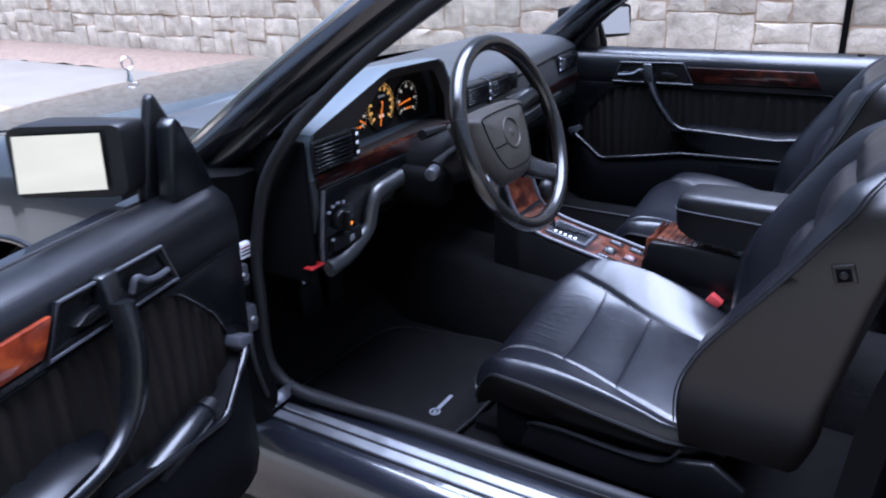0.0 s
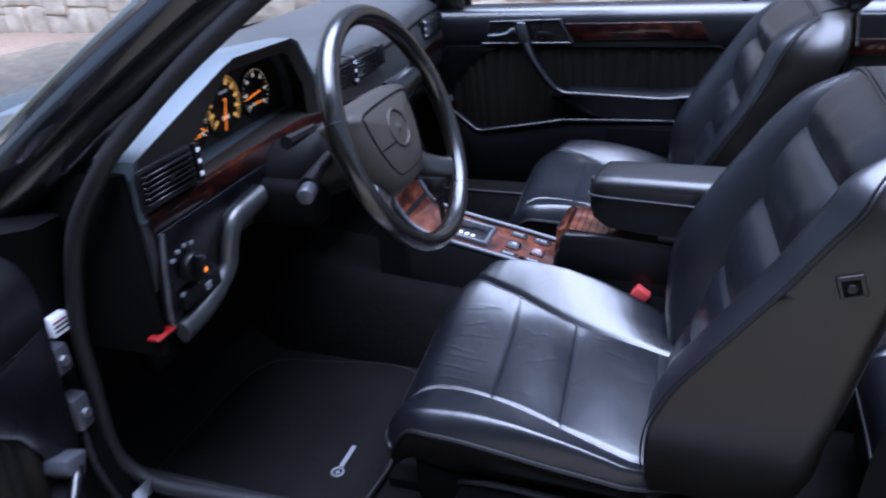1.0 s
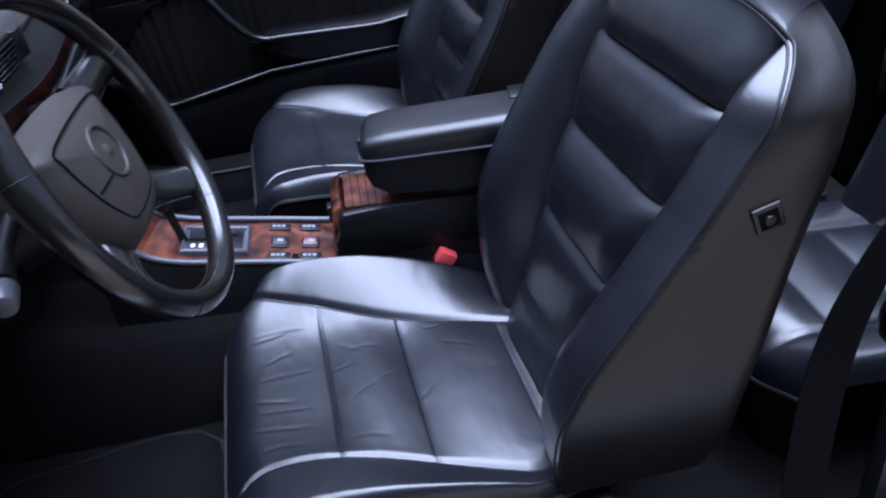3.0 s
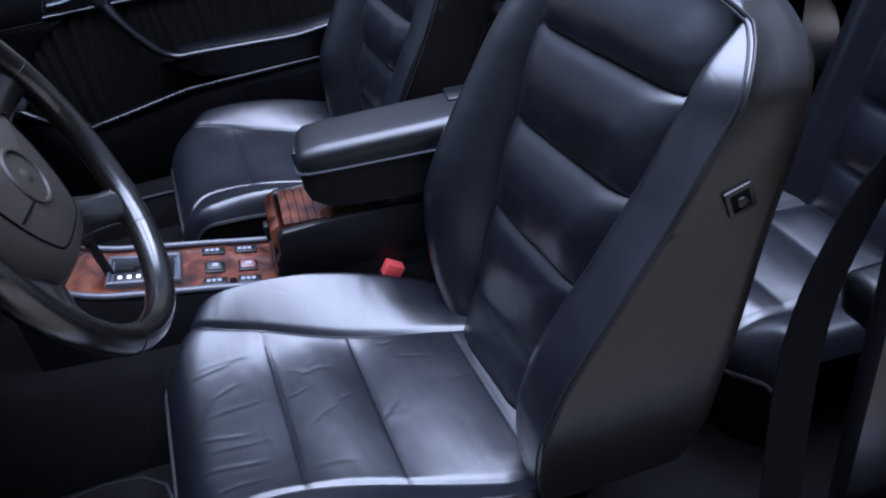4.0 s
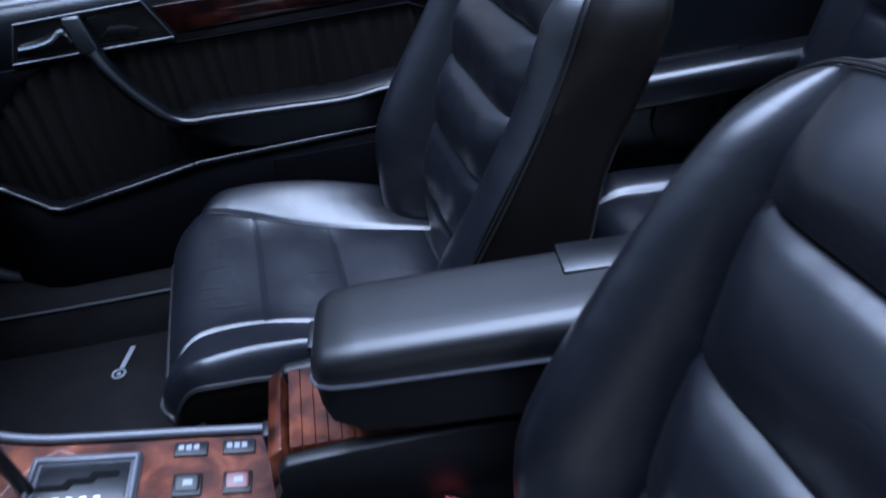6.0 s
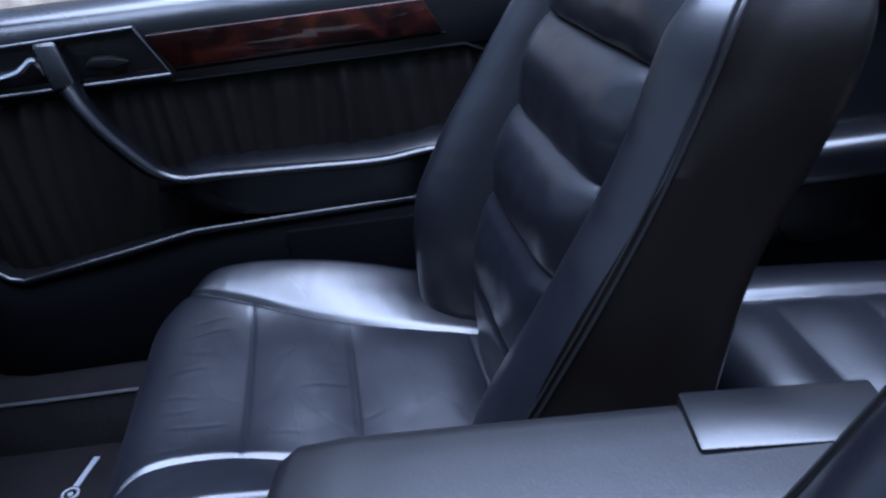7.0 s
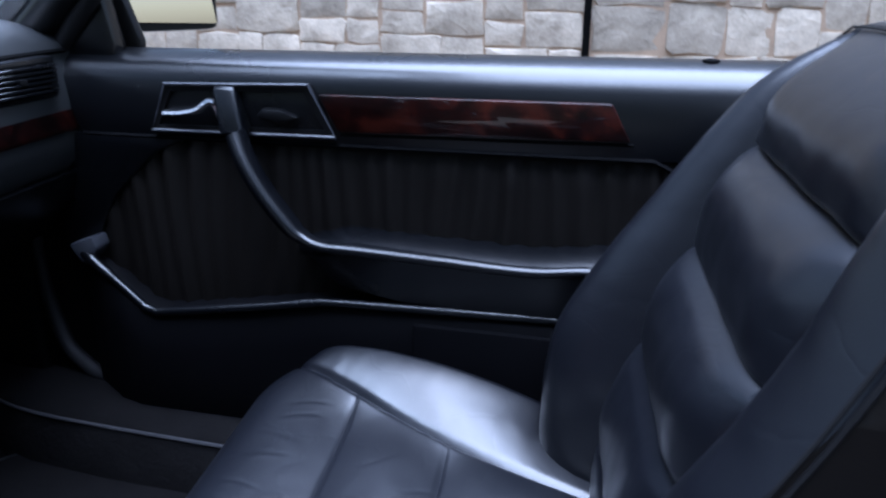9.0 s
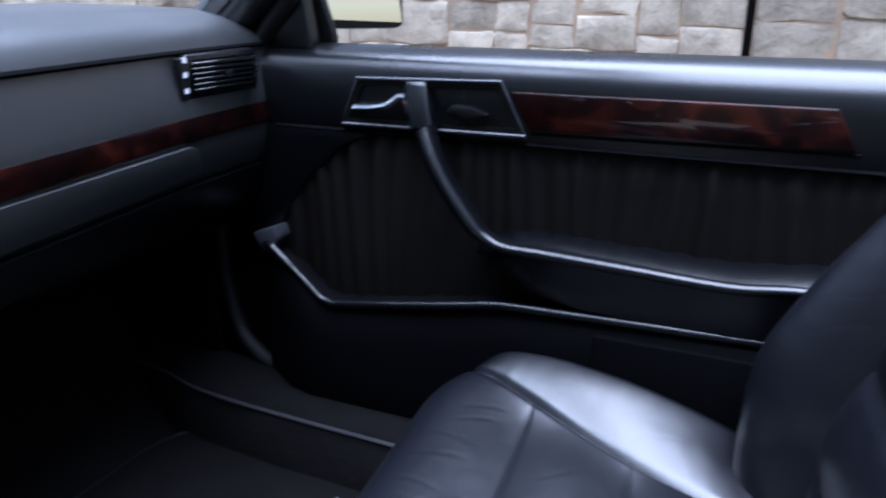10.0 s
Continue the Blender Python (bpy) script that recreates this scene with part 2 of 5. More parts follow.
def spline(pts, n=8, closed=False):
    """A smooth line through points."""
    p = [Vector(q) for q in pts]
    k = len(p)
    out = []
    for i in range(k if closed else k - 1):
        a = p[(i - 1) % k] if closed or i else p[0] * 2 - p[1]
        b, c = p[i], p[(i + 1) % k]
        d = p[(i + 2) % k] if closed or i + 2 < k else p[-1] * 2 - p[-2]
        for j in range(n):
            t = j / n
            out.append(0.5 * (2 * b + (c - a) * t + (2 * a - 5 * b + 4 * c - d) * t * t + (3 * b - a - 3 * c + d) * t ** 3))
    if not closed:
        out.append(p[-1])
    return out


def loft(rings, bm=None, closed=True, cap=True):
    own = bmesh.new()
    vs = [[own.verts.new(q) for q in r] for r in rings]
    k = len(rings[0])
    for a, b in zip(vs, vs[1:]):
        for i in range(k if closed else k - 1):
            own.faces.new((a[i], a[(i + 1) % k], b[(i + 1) % k], b[i]))
    if cap and closed:
        own.faces.new(vs[0][::-1])
        own.faces.new(vs[-1])
    return merge(bm, own)


def tube(pts, r, n=8, closed=False, bm=None, flat=1.0, up=(0, 0, 1)):
    """A round or oval section swept along a line; r may be a list. flat: thickness along up, as a share of r."""
    p = [Vector(q) for q in pts]
    k = len(p)
    rings = []
    for i in range(k):
        a, b = p[(i - 1) % k] if closed or i else p[0], p[(i + 1) % k] if closed or i + 1 < k else p[-1]
        d = (b - a).normalized()
        side = d.cross(Vector(up))
        side = side.normalized() if side.length > 1e-4 else Vector((1, 0, 0))
        nor = side.cross(d)
        rr = r[i] if isinstance(r, (list, tuple)) else r
        rings.append([p[i] + side * (rr * math.cos(2 * math.pi * j / n)) + nor * (rr * flat * math.sin(2 * math.pi * j / n)) for j in range(n)])
    if closed:
        rings.append(rings[0])
    return loft(rings, bm, cap=not closed)


def disc(center, normal, r, depth, n=24, bm=None, bevel=0.0):
    own = bmesh.new()
    bmesh.ops.create_cone(own, cap_ends=True, segments=n, radius1=r, radius2=r, depth=depth)
    if bevel:
        bmesh.ops.bevel(own, geom=[e for e in own.edges if e.calc_face_angle(0) > 0.8], offset=bevel, segments=2, profile=0.5, affect="EDGES")
    own.transform(Matrix.Translation(center) @ Vector(normal).to_track_quat("Z", "Y").to_matrix().to_4x4())
    return merge(bm, own)


def lerp_table(table, t):
    """A value at t from rows of (t, value), with smooth steps."""
    if t <= table[0][0]:
        return table[0][1]
    for (a, u), (b, v) in zip(table, table[1:]):
        if t <= b:
            return u + (v - u) * (t - a) / (b - a)
    return table[-1][1]


def curve_table(table, t):
    """A value at t from rows of (t, value), along a smooth curve."""
    k = len(table)
    if t <= table[0][0]:
        return table[0][1]
    if t >= table[-1][0]:
        return table[-1][1]
    i = next(j for j in range(k - 1) if t <= table[j + 1][0])
    slope = lambda j: (table[min(k - 1, j + 1)][1] - table[max(0, j - 1)][1]) / (table[min(k - 1, j + 1)][0] - table[max(0, j - 1)][0])
    (a, u), (b, v) = table[i], table[i + 1]
    h = b - a
    q = (t - a) / h
    return (2 * q ** 3 - 3 * q * q + 1) * u + (q ** 3 - 2 * q * q + q) * h * slope(i) + (3 * q * q - 2 * q ** 3) * v + (q ** 3 - q * q) * h * slope(i + 1)


def smooth01(t):
    t = max(0.0, min(1.0, t))
    return t * t * (3 - 2 * t)


def bell(t, w):
    return math.exp(-(t / w) ** 2)


# ---- ground and wall ----
def plane_grid(x0, x1, y0, y1, nx, ny, zf):
    bm = bmesh.new()
    vs = [[bm.verts.new((x0 + (x1 - x0) * i / nx, y0 + (y1 - y0) * j / ny, zf(x0 + (x1 - x0) * i / nx, y0 + (y1 - y0) * j / ny))) for j in range(ny + 1)] for i in range(nx + 1)]
    for i in range(nx):
        for j in range(ny):
            bm.faces.new((vs[i][j], vs[i + 1][j], vs[i + 1][j + 1], vs[i][j + 1]))
    return bm


WALL_Y = 4.6
ground = part("ground", plane_grid(-300, 300, -300, 300, 24, 24, lambda x, y: 0.0), ASPHALT, None)
tagged(ground, "grey asphalt ground of a parking lot", "ground", kind="structure")
pave = part("pavement", rbox(-2.4, 3.4, -2.1, 1.2, -0.02, 0.004, 0), GRAVEL, None)
tagged(pave, "exposed aggregate paving under the car", "pavement", kind="structure")
# Paler than the paving in place of sunlight, for the mirror and bounce.
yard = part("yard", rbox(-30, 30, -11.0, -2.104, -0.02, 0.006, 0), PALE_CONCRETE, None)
tagged(yard, "concrete yard beside the car, sunlight put into its pale colour", "yard", kind="structure")
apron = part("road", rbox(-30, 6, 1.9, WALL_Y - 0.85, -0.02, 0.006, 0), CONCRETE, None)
tagged(apron, "pale concrete strip along the stone wall", "road", kind="structure")
bed = part("mulch_bed", plane_grid(-30, 6, WALL_Y - 0.9, WALL_Y + 0.1, 180, 10, lambda x, y: 0.01 + 0.06 * smooth01((y - WALL_Y + 0.9) / 0.5) + 0.035 * noise.noise((x * 5, y * 5, 0))), MULCH, None)
tagged(bed, "reddish brown mulch bed at the foot of the wall", "mulch bed", kind="stuff")
kerb = thing("kerb_stone", "tan painted concrete kerb stone on the asphalt", "kerb", (-5.6, 1.5, 0))
part("kerb_block", rbox(-6.9, -4.95, 1.38, 1.6, 0.0, 0.13, 0.02), KERB, kerb)

wall = part("wall_north", rbox(-30, 9, WALL_Y + 0.05, WALL_Y + 0.5, -0.1, 3.0, 0), MORTAR, None)
tagged(wall, "grey granite rubble wall with brown mortar joints", "wall", kind="structure")


# Out of view: added to keep low sky light off the car's sides.
closing = part("wall_south", rbox(-30, 30, -11.5, -11.0, 0, 7.0, 0), HEDGE_SCREEN, None)
tagged(closing, "unseen dark green hedge, added to block low sky light", "hedge", kind="structure")


# ---- driver and passenger seats ----
INNER_SEAM = {-1: [(0.0, 0.236), (0.02, 0.231), (0.05, 0.216), (0.09, 0.195), (0.13, 0.179), (0.165, 0.167), (0.22, 0.147), (0.28, 0.129), (0.36, 0.114), (0.43, 0.104), (0.52, 0.098)],
              1: [(0.0, 0.236), (0.02, 0.231), (0.05, 0.217), (0.09, 0.198), (0.14, 0.176), (0.20, 0.147), (0.27, 0.122), (0.35, 0.102), (0.43, 0.088), (0.52, 0.080)]}


def seat_lim(x, out):
    return curve_table(INNER_SEAM[out], x)


def outer_lim(x):
    return curve_table([(0.0, 0.215), (0.02, 0.185), (0.05, 0.160), (0.09, 0.148), (0.15, 0.147), (0.22, 0.158), (0.31, 0.183), (0.40, 0.206), (0.47, 0.217), (0.52, 0.22)], x)


def seat_z(x, ay, seams, out, outer, tall):
    """Height of a front seat's cushion at x behind its front edge and ay from its middle line."""
    hw, lim, k = 0.247, outer_lim(x) if outer else seat_lim(x, out), 0.43 if outer else tall
    z = curve_table([(0.0, -0.052), (0.004, -0.036), (0.014, -0.022), (0.03, -0.010), (0.055, -0.002), (0.09, 0.001), (0.16, 0.0), (0.30, -0.012), (0.46, -0.026), (0.52, -0.03)], x)
    for a, b in zip(seams, seams[1:]):
        if a <= x < b:
            z += 0.010 * max(0.0, math.sin(math.pi * (x - a) / (b - a))) ** 0.85 * max(0.0, 1 - (ay / lim) ** 3.0)
    A = curve_table([(0.0, 0.0), (0.02, 0.024), (0.05, 0.049), (0.09, 0.064), (0.14, 0.072), (0.19, 0.075), (0.25, 0.073), (0.31, 0.062), (0.36, 0.046), (0.41, 0.026), (0.46, 0.011), (0.52, 0.0)], x)
    base = curve_table([(0.0, 0.85), (0.05, 0.72), (0.10, 0.54), (0.16, 0.40), (0.24, 0.24), (0.33, 0.14), (0.52, 0.10)], x)
    if ay > lim:
        t = (ay - lim) / max(0.004, hw - lim)
        p = 1 - (1 - t / 0.76) ** 1.18 if t < 0.76 else 1 - 0.95 * ((t - 0.76) / 0.24) ** 1.8
        z += k * A * ((1 - base) * p + base) - 0.018 * max(0.0, (t - 0.76) / 0.24) ** 2
    else:
        for s in seams[1:-1]:
            z -= 0.0013 * bell(x - s, 0.0022)
        z += k * A * base * (ay / lim) ** (4 - 1.6 * smooth01((0.2 - x) / 0.2))
    z -= 0.0042 * bell(ay - lim, 0.0042) * smooth01((x - 0.012) / 0.03)
    return z


def crease_lines(seed, seams):
    """Short wandering folds in the cushion: long ones across the front panel, a few in the others."""
    rnd = random.Random(seed)
    out = []
    for y in (-0.125, -0.085, -0.045, -0.02, 0.03, 0.065, 0.11, 0.135):
        x0, x1 = 0.02 + rnd.uniform(0, 0.05), seams[1] - rnd.uniform(0.004, 0.05)
        out.append((x0, y + rnd.uniform(-0.01, 0.01), x1, y + rnd.uniform(-0.012, 0.012), rnd.uniform(0.0005, 0.0011), rnd.uniform(0, 6)))
    for _ in range(14):
        x0, y0, an = rnd.uniform(seams[1], seams[3] - 0.05), rnd.uniform(-0.12, 0.10), rnd.uniform(-0.5, 1.2)
        d = rnd.uniform(0.03, 0.08)
        out.append((x0, y0, x0 + d * math.cos(an), y0 + d * math.sin(an), rnd.uniform(0.0002, 0.0006), rnd.uniform(0, 6)))
    return out


def crease_at(x, y, lines):
    z = 0.0
    for x0, y0, x1, y1, deep, ph in lines:
        dx, dy = x1 - x0, y1 - y0
        d = math.hypot(dx, dy)
        t = ((x - x0) * dx + (y - y0) * dy) / (d * d)
        if -0.05 < t < 1.05:
            off = ((y - y0) * dx - (x - x0) * dy) / d - 0.0025 * math.sin(5 * t + ph)
            if abs(off) < 0.02:
                z += deep * smooth01(t / 0.3) * smooth01((1 - t) / 0.3) * (0.25 * bell(off + 0.006, 0.006) - 0.8 * bell(off, 0.0026))
    return z


def cushion(seat, cx, cy, cz, out, wide, seams):
    nx, ny, depth, hw = 200, 190, 0.515, 0.247
    xs = [depth * (i / nx) ** 1.15 for i in range(nx + 1)]
    lines = crease_lines(5 if out < 0 else 8, seams)

    def y_at(x, j):
        u = 2 * j / ny - 1
        lim = outer_lim(x) if u < 0 else seat_lim(x, out)
        return math.copysign(lim * abs(u) / 0.6 if abs(u) <= 0.6 else lim + (hw - lim) * ((abs(u) - 0.6) / 0.4) ** 0.9, u)

    def place(x, y):
        ay = abs(y)
        z = seat_z(x, ay, seams, out, y < 0, 1.0 if out < 0 else 0.70) + (1.0 if out < 0 else 0.6) * crease_at(x, y, lines)
        z += 0.0006 * noise.noise((x * 18 + cy * 7, y * 12, cy)) + 0.0003 * noise.noise((x * 60, y * 30 + cy, 3))
        corner = smooth01((ay - 0.19) / 0.072)
        slant = -0.075 * y * (1 - smooth01((ay - 0.17) / 0.07))
        return Vector((cx + x + slant + 0.035 * corner ** 1.6 * smooth01((0.12 - x) / 0.12), cy + wide * y * (1 - 0.045 * smooth01((0.10 - x) / 0.10) - 0.10 * smooth01((x - 0.40) / 0.10)), cz + z))

    grid = [[place(x, y_at(x, j)) for j in range(ny + 1)] for x in xs]

    def region(name, test, label=""):
        bm = bmesh.new()
        made = {}

        def v(i, j):
            if (i, j) not in made:
                made[i, j] = bm.verts.new(grid[i][j])
            return made[i, j]
        for i in range(nx):
            for j in range(ny):
                x, u = (xs[i] + xs[i + 1]) / 2, (2 * j + 1) / ny - 1
                if test(x, abs(u) > 0.6, u > 0):
                    bm.faces.new((v(i, j), v(i + 1, j), v(i + 1, j + 1), v(i, j + 1)))
        part(name, bm, LEATHER, seat, label, angle=80)
    region("front_panel", lambda x, b, s: not b and x < seams[1], "creased leather front panel")
    region("middle_panel", lambda x, b, s: not b and seams[1] <= x < seams[2])
    region("rear_panel", lambda x, b, s: not b and x >= seams[2])
    region("cushion_bolster", lambda x, b, s: b and s)
    region("cushion_bolster", lambda x, b, s: b and not s)
    edge_line = [grid[i][0] for i in range(nx, 0, -3)] + [grid[0][j] for j in range(0, ny, 3)] + [grid[i][ny] for i in range(0, nx + 1, 3)]
    mid = Vector((cx + 0.27, cy, 0))
    low = [Vector((p.x + (mid.x - p.x) * 0.08, p.y + (mid.y - p.y) * 0.10, cz - 0.092)) for p in edge_line]
    half = [Vector((p.x + (p.x - mid.x) * 0.006, p.y + (p.y - mid.y) * 0.008, p.z - 0.02)) for p in edge_line]
    part("side_band", loft([edge_line, half, low], closed=False), LEATHER_SIDE, seat, "dark side band", angle=80)
    part("piping", tube([p + Vector(((p.x - mid.x) * 0.008, (p.y - mid.y) * 0.010, -0.003)) for p in edge_line], 0.0042, 6), PIPING, seat, "raised leather piping")


DRIVER_F = [(0.44, 0.452), (0.50, 0.444), (0.60, 0.446), (0.65, 0.457), (0.71, 0.488), (0.78, 0.532), (0.86, 0.586), (0.93, 0.633), (1.0, 0.678)]
DRIVER_C = [(0.44, 0.470), (0.50, 0.492), (0.634, 0.545), (0.754, 0.594), (0.87, 0.645), (0.97, 0.690), (1.0, 0.704)]
DRIVER_B = [(0.42, 0.640), (0.50, 0.665), (0.565, 0.672), (0.63, 0.685), (0.74, 0.709), (0.84, 0.738), (0.90, 0.753), (0.94, 0.760), (1.0, 0.762)]

EDGE_DRIVER = [(0.43, 0.452), (0.50, 0.446), (0.56, 0.450), (0.60, 0.464), (0.64, 0.484), (0.725, 0.545), (0.81, 0.607), (0.90, 0.660), (0.96, 0.672), (1.0, 0.676)]
EDGE_PASSENGER = [(0.43, 0.462), (0.50, 0.455), (0.56, 0.462), (0.60, 0.478), (0.66, 0.513), (0.732, 0.556), (0.80, 0.594), (0.87, 0.627), (0.92, 0.645), (0.96, 0.653), (1.0, 0.657)]
CREST_DRIVER = [(0.43, 0.0), (0.60, 0.006), (0.71, 0.012), (0.80, 0.020), (0.893, 0.030), (1.0, 0.030)]
CREST_PASSENGER = [(0.43, 0.002), (0.60, 0.012), (0.72, 0.016), (0.80, 0.019), (0.886, 0.028), (1.0, 0.028)]


def backrest(seat, dx, cy, dz, out, full, twist):
    """A reclined backrest with bolsters, four pleats, side panels and a shell; out: +1 or -1, towards its own door."""
    zs = [0.43 + 0.53 * i / 96 for i in range(97)] + [0.965, 0.970, 0.975, 0.979, 0.982, 0.985, 0.988, 0.990, 0.9915, 0.992]
    keep = {0.985: 0.97, 0.988: 0.84, 0.990: 0.62, 0.9915: 0.36, 0.992: 0.12}
    seams = (0.40, 0.515, 0.634, 0.754, 0.872, 0.985) if out < 0 else (0.40, 0.575, 0.676, 0.773, 0.870, 0.985)
    nf = 80
    rings = []
    for z in zs:
        hw = curve_table([(0.43, 0.235), (0.55, 0.258), (0.65, 0.262), (0.80, 0.255), (0.88, 0.250), (0.915, 0.248), (0.94, 0.241), (0.957, 0.230), (0.970, 0.216), (0.98, 0.199), (0.986, 0.184), (0.992, 0.162)], z)
        yb = curve_table([(0.43, 0.124), (0.51, 0.126), (0.60, 0.133), (0.66, 0.142), (0.77, 0.159), (0.88, 0.174), (0.95, 0.182), (1.0, 0.186)], z)
        c0, b = curve_table(DRIVER_C, z) - full * (2.4 * smooth01((z - 0.46) / 0.16) - 1.4), curve_table(DRIVER_B, z) - (0.030 - 0.034 * smooth01((z - 0.70) / 0.22) if out > 0 else 0.0)
        ring = []
        for j in range(nf + 1):
            f = curve_table(DRIVER_F, z) - 0.35 * full
            u = 2 * j / nf - 1
            y = math.copysign(yb * abs(u) / 0.6 if abs(u) <= 0.6 else yb + (hw - yb) * ((abs(u) - 0.6) / 0.4) ** 0.85, u)
            ay = abs(y)
            c = c0 - (0.08 if out < 0 else 0.05) * max(-yb, min(yb, y))
            x = c
            for p, q in zip(seams, seams[1:]):
                if p <= z < q and ay < yb + 0.001:
                    x -= (0.022 if p > 0.6 else 0.012) * max(0.0, math.sin(math.pi * ((z - p) / (q - p)) ** 1.5)) ** 0.5 * (1 - 0.82 * smooth01((ay - yb + 0.07) / 0.07))
            for s in seams[1:-1]:
                if ay < yb:
                    x += 0.006 * bell(z - s, 0.0035)
            if ay >= yb:
                t = (ay - yb) / (hw - yb)
                up = math.sin(math.pi / 2 * min(1.0, t / (0.46 if y > 0 else 0.50))) ** (0.72 if y > 0 else 0.85)
                if y < 0:
                    edge = curve_table(EDGE_DRIVER if out < 0 else EDGE_PASSENGER, z)
                    f = min(c - 0.018, edge - curve_table(CREST_DRIVER if out < 0 else CREST_PASSENGER, z))
                else:
                    edge = f + (b - f) * lerp_table([(0.5, 0.16), (0.67, 0.22), (0.76, 0.26), (0.863, 0.28), (0.95, 0.32)], z)
                x = c + (f - c) * up + (edge - f) * max(0.0, (t - 0.46) / 0.54) ** 1.7
            x += 0.018 * bell(ay - yb, 0.0075) + 0.010 * bell(ay - yb, 0.022)
            x += (0.0016 * noise.noise((y * 16 + cy * 5, z * 22, 5 + cy)) + 0.0007 * noise.noise((y * 40, z * 60, cy))) * (1 - smooth01((ay - hw + 0.045) / 0.045))
            roll = max(0.0, min(1.0, (z - 0.90) / 0.082)) ** 2.7
            x += (0.704 - x) * roll
            ring.append((x, y))
        k = keep.get(z, 1.0)
        slip = 1 - k
        bulge = 0.010 + 0.034 * smooth01((z - 0.72) / 0.2) * (1 - smooth01((z - 0.92) / 0.06)) - 0.010 * smooth01((z - 0.92) / 0.06)
        lean = 0.32 * (1 - math.sqrt(max(0.0, 1 - max(0.0, (z - 0.84) / 0.156) ** 2)))
        if slip:
            ring = [(b - (b - x) * k, y * (1 - lean * slip ** 0.5)) for x, y in ring]
        xe = ring[-1][0]
        side = [(xe + (b - 0.012 - xe) * t, hw * (1 - lean * (slip + k * t) ** 0.5 + bulge * (math.sin(math.pi * min(1.0, 0.62 * t)) ** 0.8 - 0.93 * t ** 3))) for t in (0.04, 0.2, 0.45, 0.7, 0.9, 1.0)]
        back = [(b, hw * (1 - lean) * s) for s in (0.94, 0.6, 0.2, -0.2, -0.6, -0.94)]
        ring += side + back + [(x, -y) for x, y in side[::-1]]
        rings.append([Vector((x + dx - twist * 0.5 * y / 0.25, cy + y, z + dz - (0.016 if out < 0 else 0.004) * smooth01((z - 0.84) / 0.15) * (1 + 1.0 * (y / hw) ** 4))) for x, y in ring])
    n = len(rings[0])

    def strip(name, test, mat, label="", cap=False):
        bm = bmesh.new()
        made = {}

        def v(i, j):
            j %= n
            if (i, j) not in made:
                made[i, j] = bm.verts.new(rings[i][j])
            return made[i, j]
        for i in range(len(rings) - 1):
            for j in range(n):
                if test(i, j):
                    bm.faces.new((v(i, j), v(i, j + 1), v(i + 1, j + 1), v(i + 1, j)))
        if cap:
            bm.faces.new([v(len(rings) - 1, j) for j in range(n)])
            bm.faces.new([v(0, j) for j in range(n)][::-1])
        return part(name, bm, mat, seat, label, angle=80)

    def is_center(i, j):
        if j >= nf:
            return False
        z = zs[i]
        return abs((2 * j + 1) / nf - 1) < 0.6 and z < 0.975
    for a, b in zip(seams, seams[1:]):
        strip("back_pleat", lambda i, j: is_center(i, j) and a <= zs[i] < b, LEATHER)
    strip("back_bolster", lambda i, j: j < nf // 2 and not is_center(i, j), LEATHER)
    strip("back_bolster", lambda i, j: nf // 2 <= j < nf and not is_center(i, j), LEATHER)
    strip("side_panel", lambda i, j: nf <= j < nf + 6, LEATHER_SIDE, "matt dark grey side panel")
    strip("side_panel", lambda i, j: j >= nf + 12, LEATHER_SIDE, "matt dark grey side panel")
    strip("back_shell", lambda i, j: nf + 6 <= j < nf + 12, LEATHER_SIDE, cap=True)
    top = zs.index(0.982)
    line = [r[0] for r in rings[8:top:2]] + rings[top][0:nf + 1:2] + [r[nf] for r in rings[8:top:2]][::-1]
    mid = Vector((0.72 + dx, cy, 0.7 + dz))
    for k, o in ((0.0020, 0.0), (0.0014, 0.0065)):
        part("back_piping", tube([p + Vector((0.001 - o, (p.y - mid.y) * 0.006 - o * 0.5 * (p.y - mid.y), 0)) for p in line], k, 6), PIPING, seat, "double edge piping")
    # recliner release on the door side
    kx, ky, kz = 0.662 + dx, cy + out * 0.2600, 0.806 + dz
    m = Matrix.Translation((kx, ky, kz)) @ Matrix.Rotation(radians(-24), 4, "Y") @ Matrix.Diagonal((0.72, 0.6, 0.72, 1))
    bezel = part("release_bezel", prism([(-0.022, -0.020), (0.020, -0.024), (0.024, 0.018), (-0.018, 0.024)], -0.004, 0.005, lambda u, v, w: (u, w * out, v), 0.004), LEATHER_SIDE, seat, m=m)
    part("release_recess", prism([(-0.015, -0.013), (0.013, -0.016), (0.016, 0.012), (-0.012, 0.016)], 0.0052, 0.0062, lambda u, v, w: (u, w * out, v), 0.0), MATTE, bezel, m=m)
    part("release_knob", disc((0, 0.008 * out, 0), (0, 1, 0), 0.008, 0.008, bevel=0.002), PLASTIC, bezel, m=m)


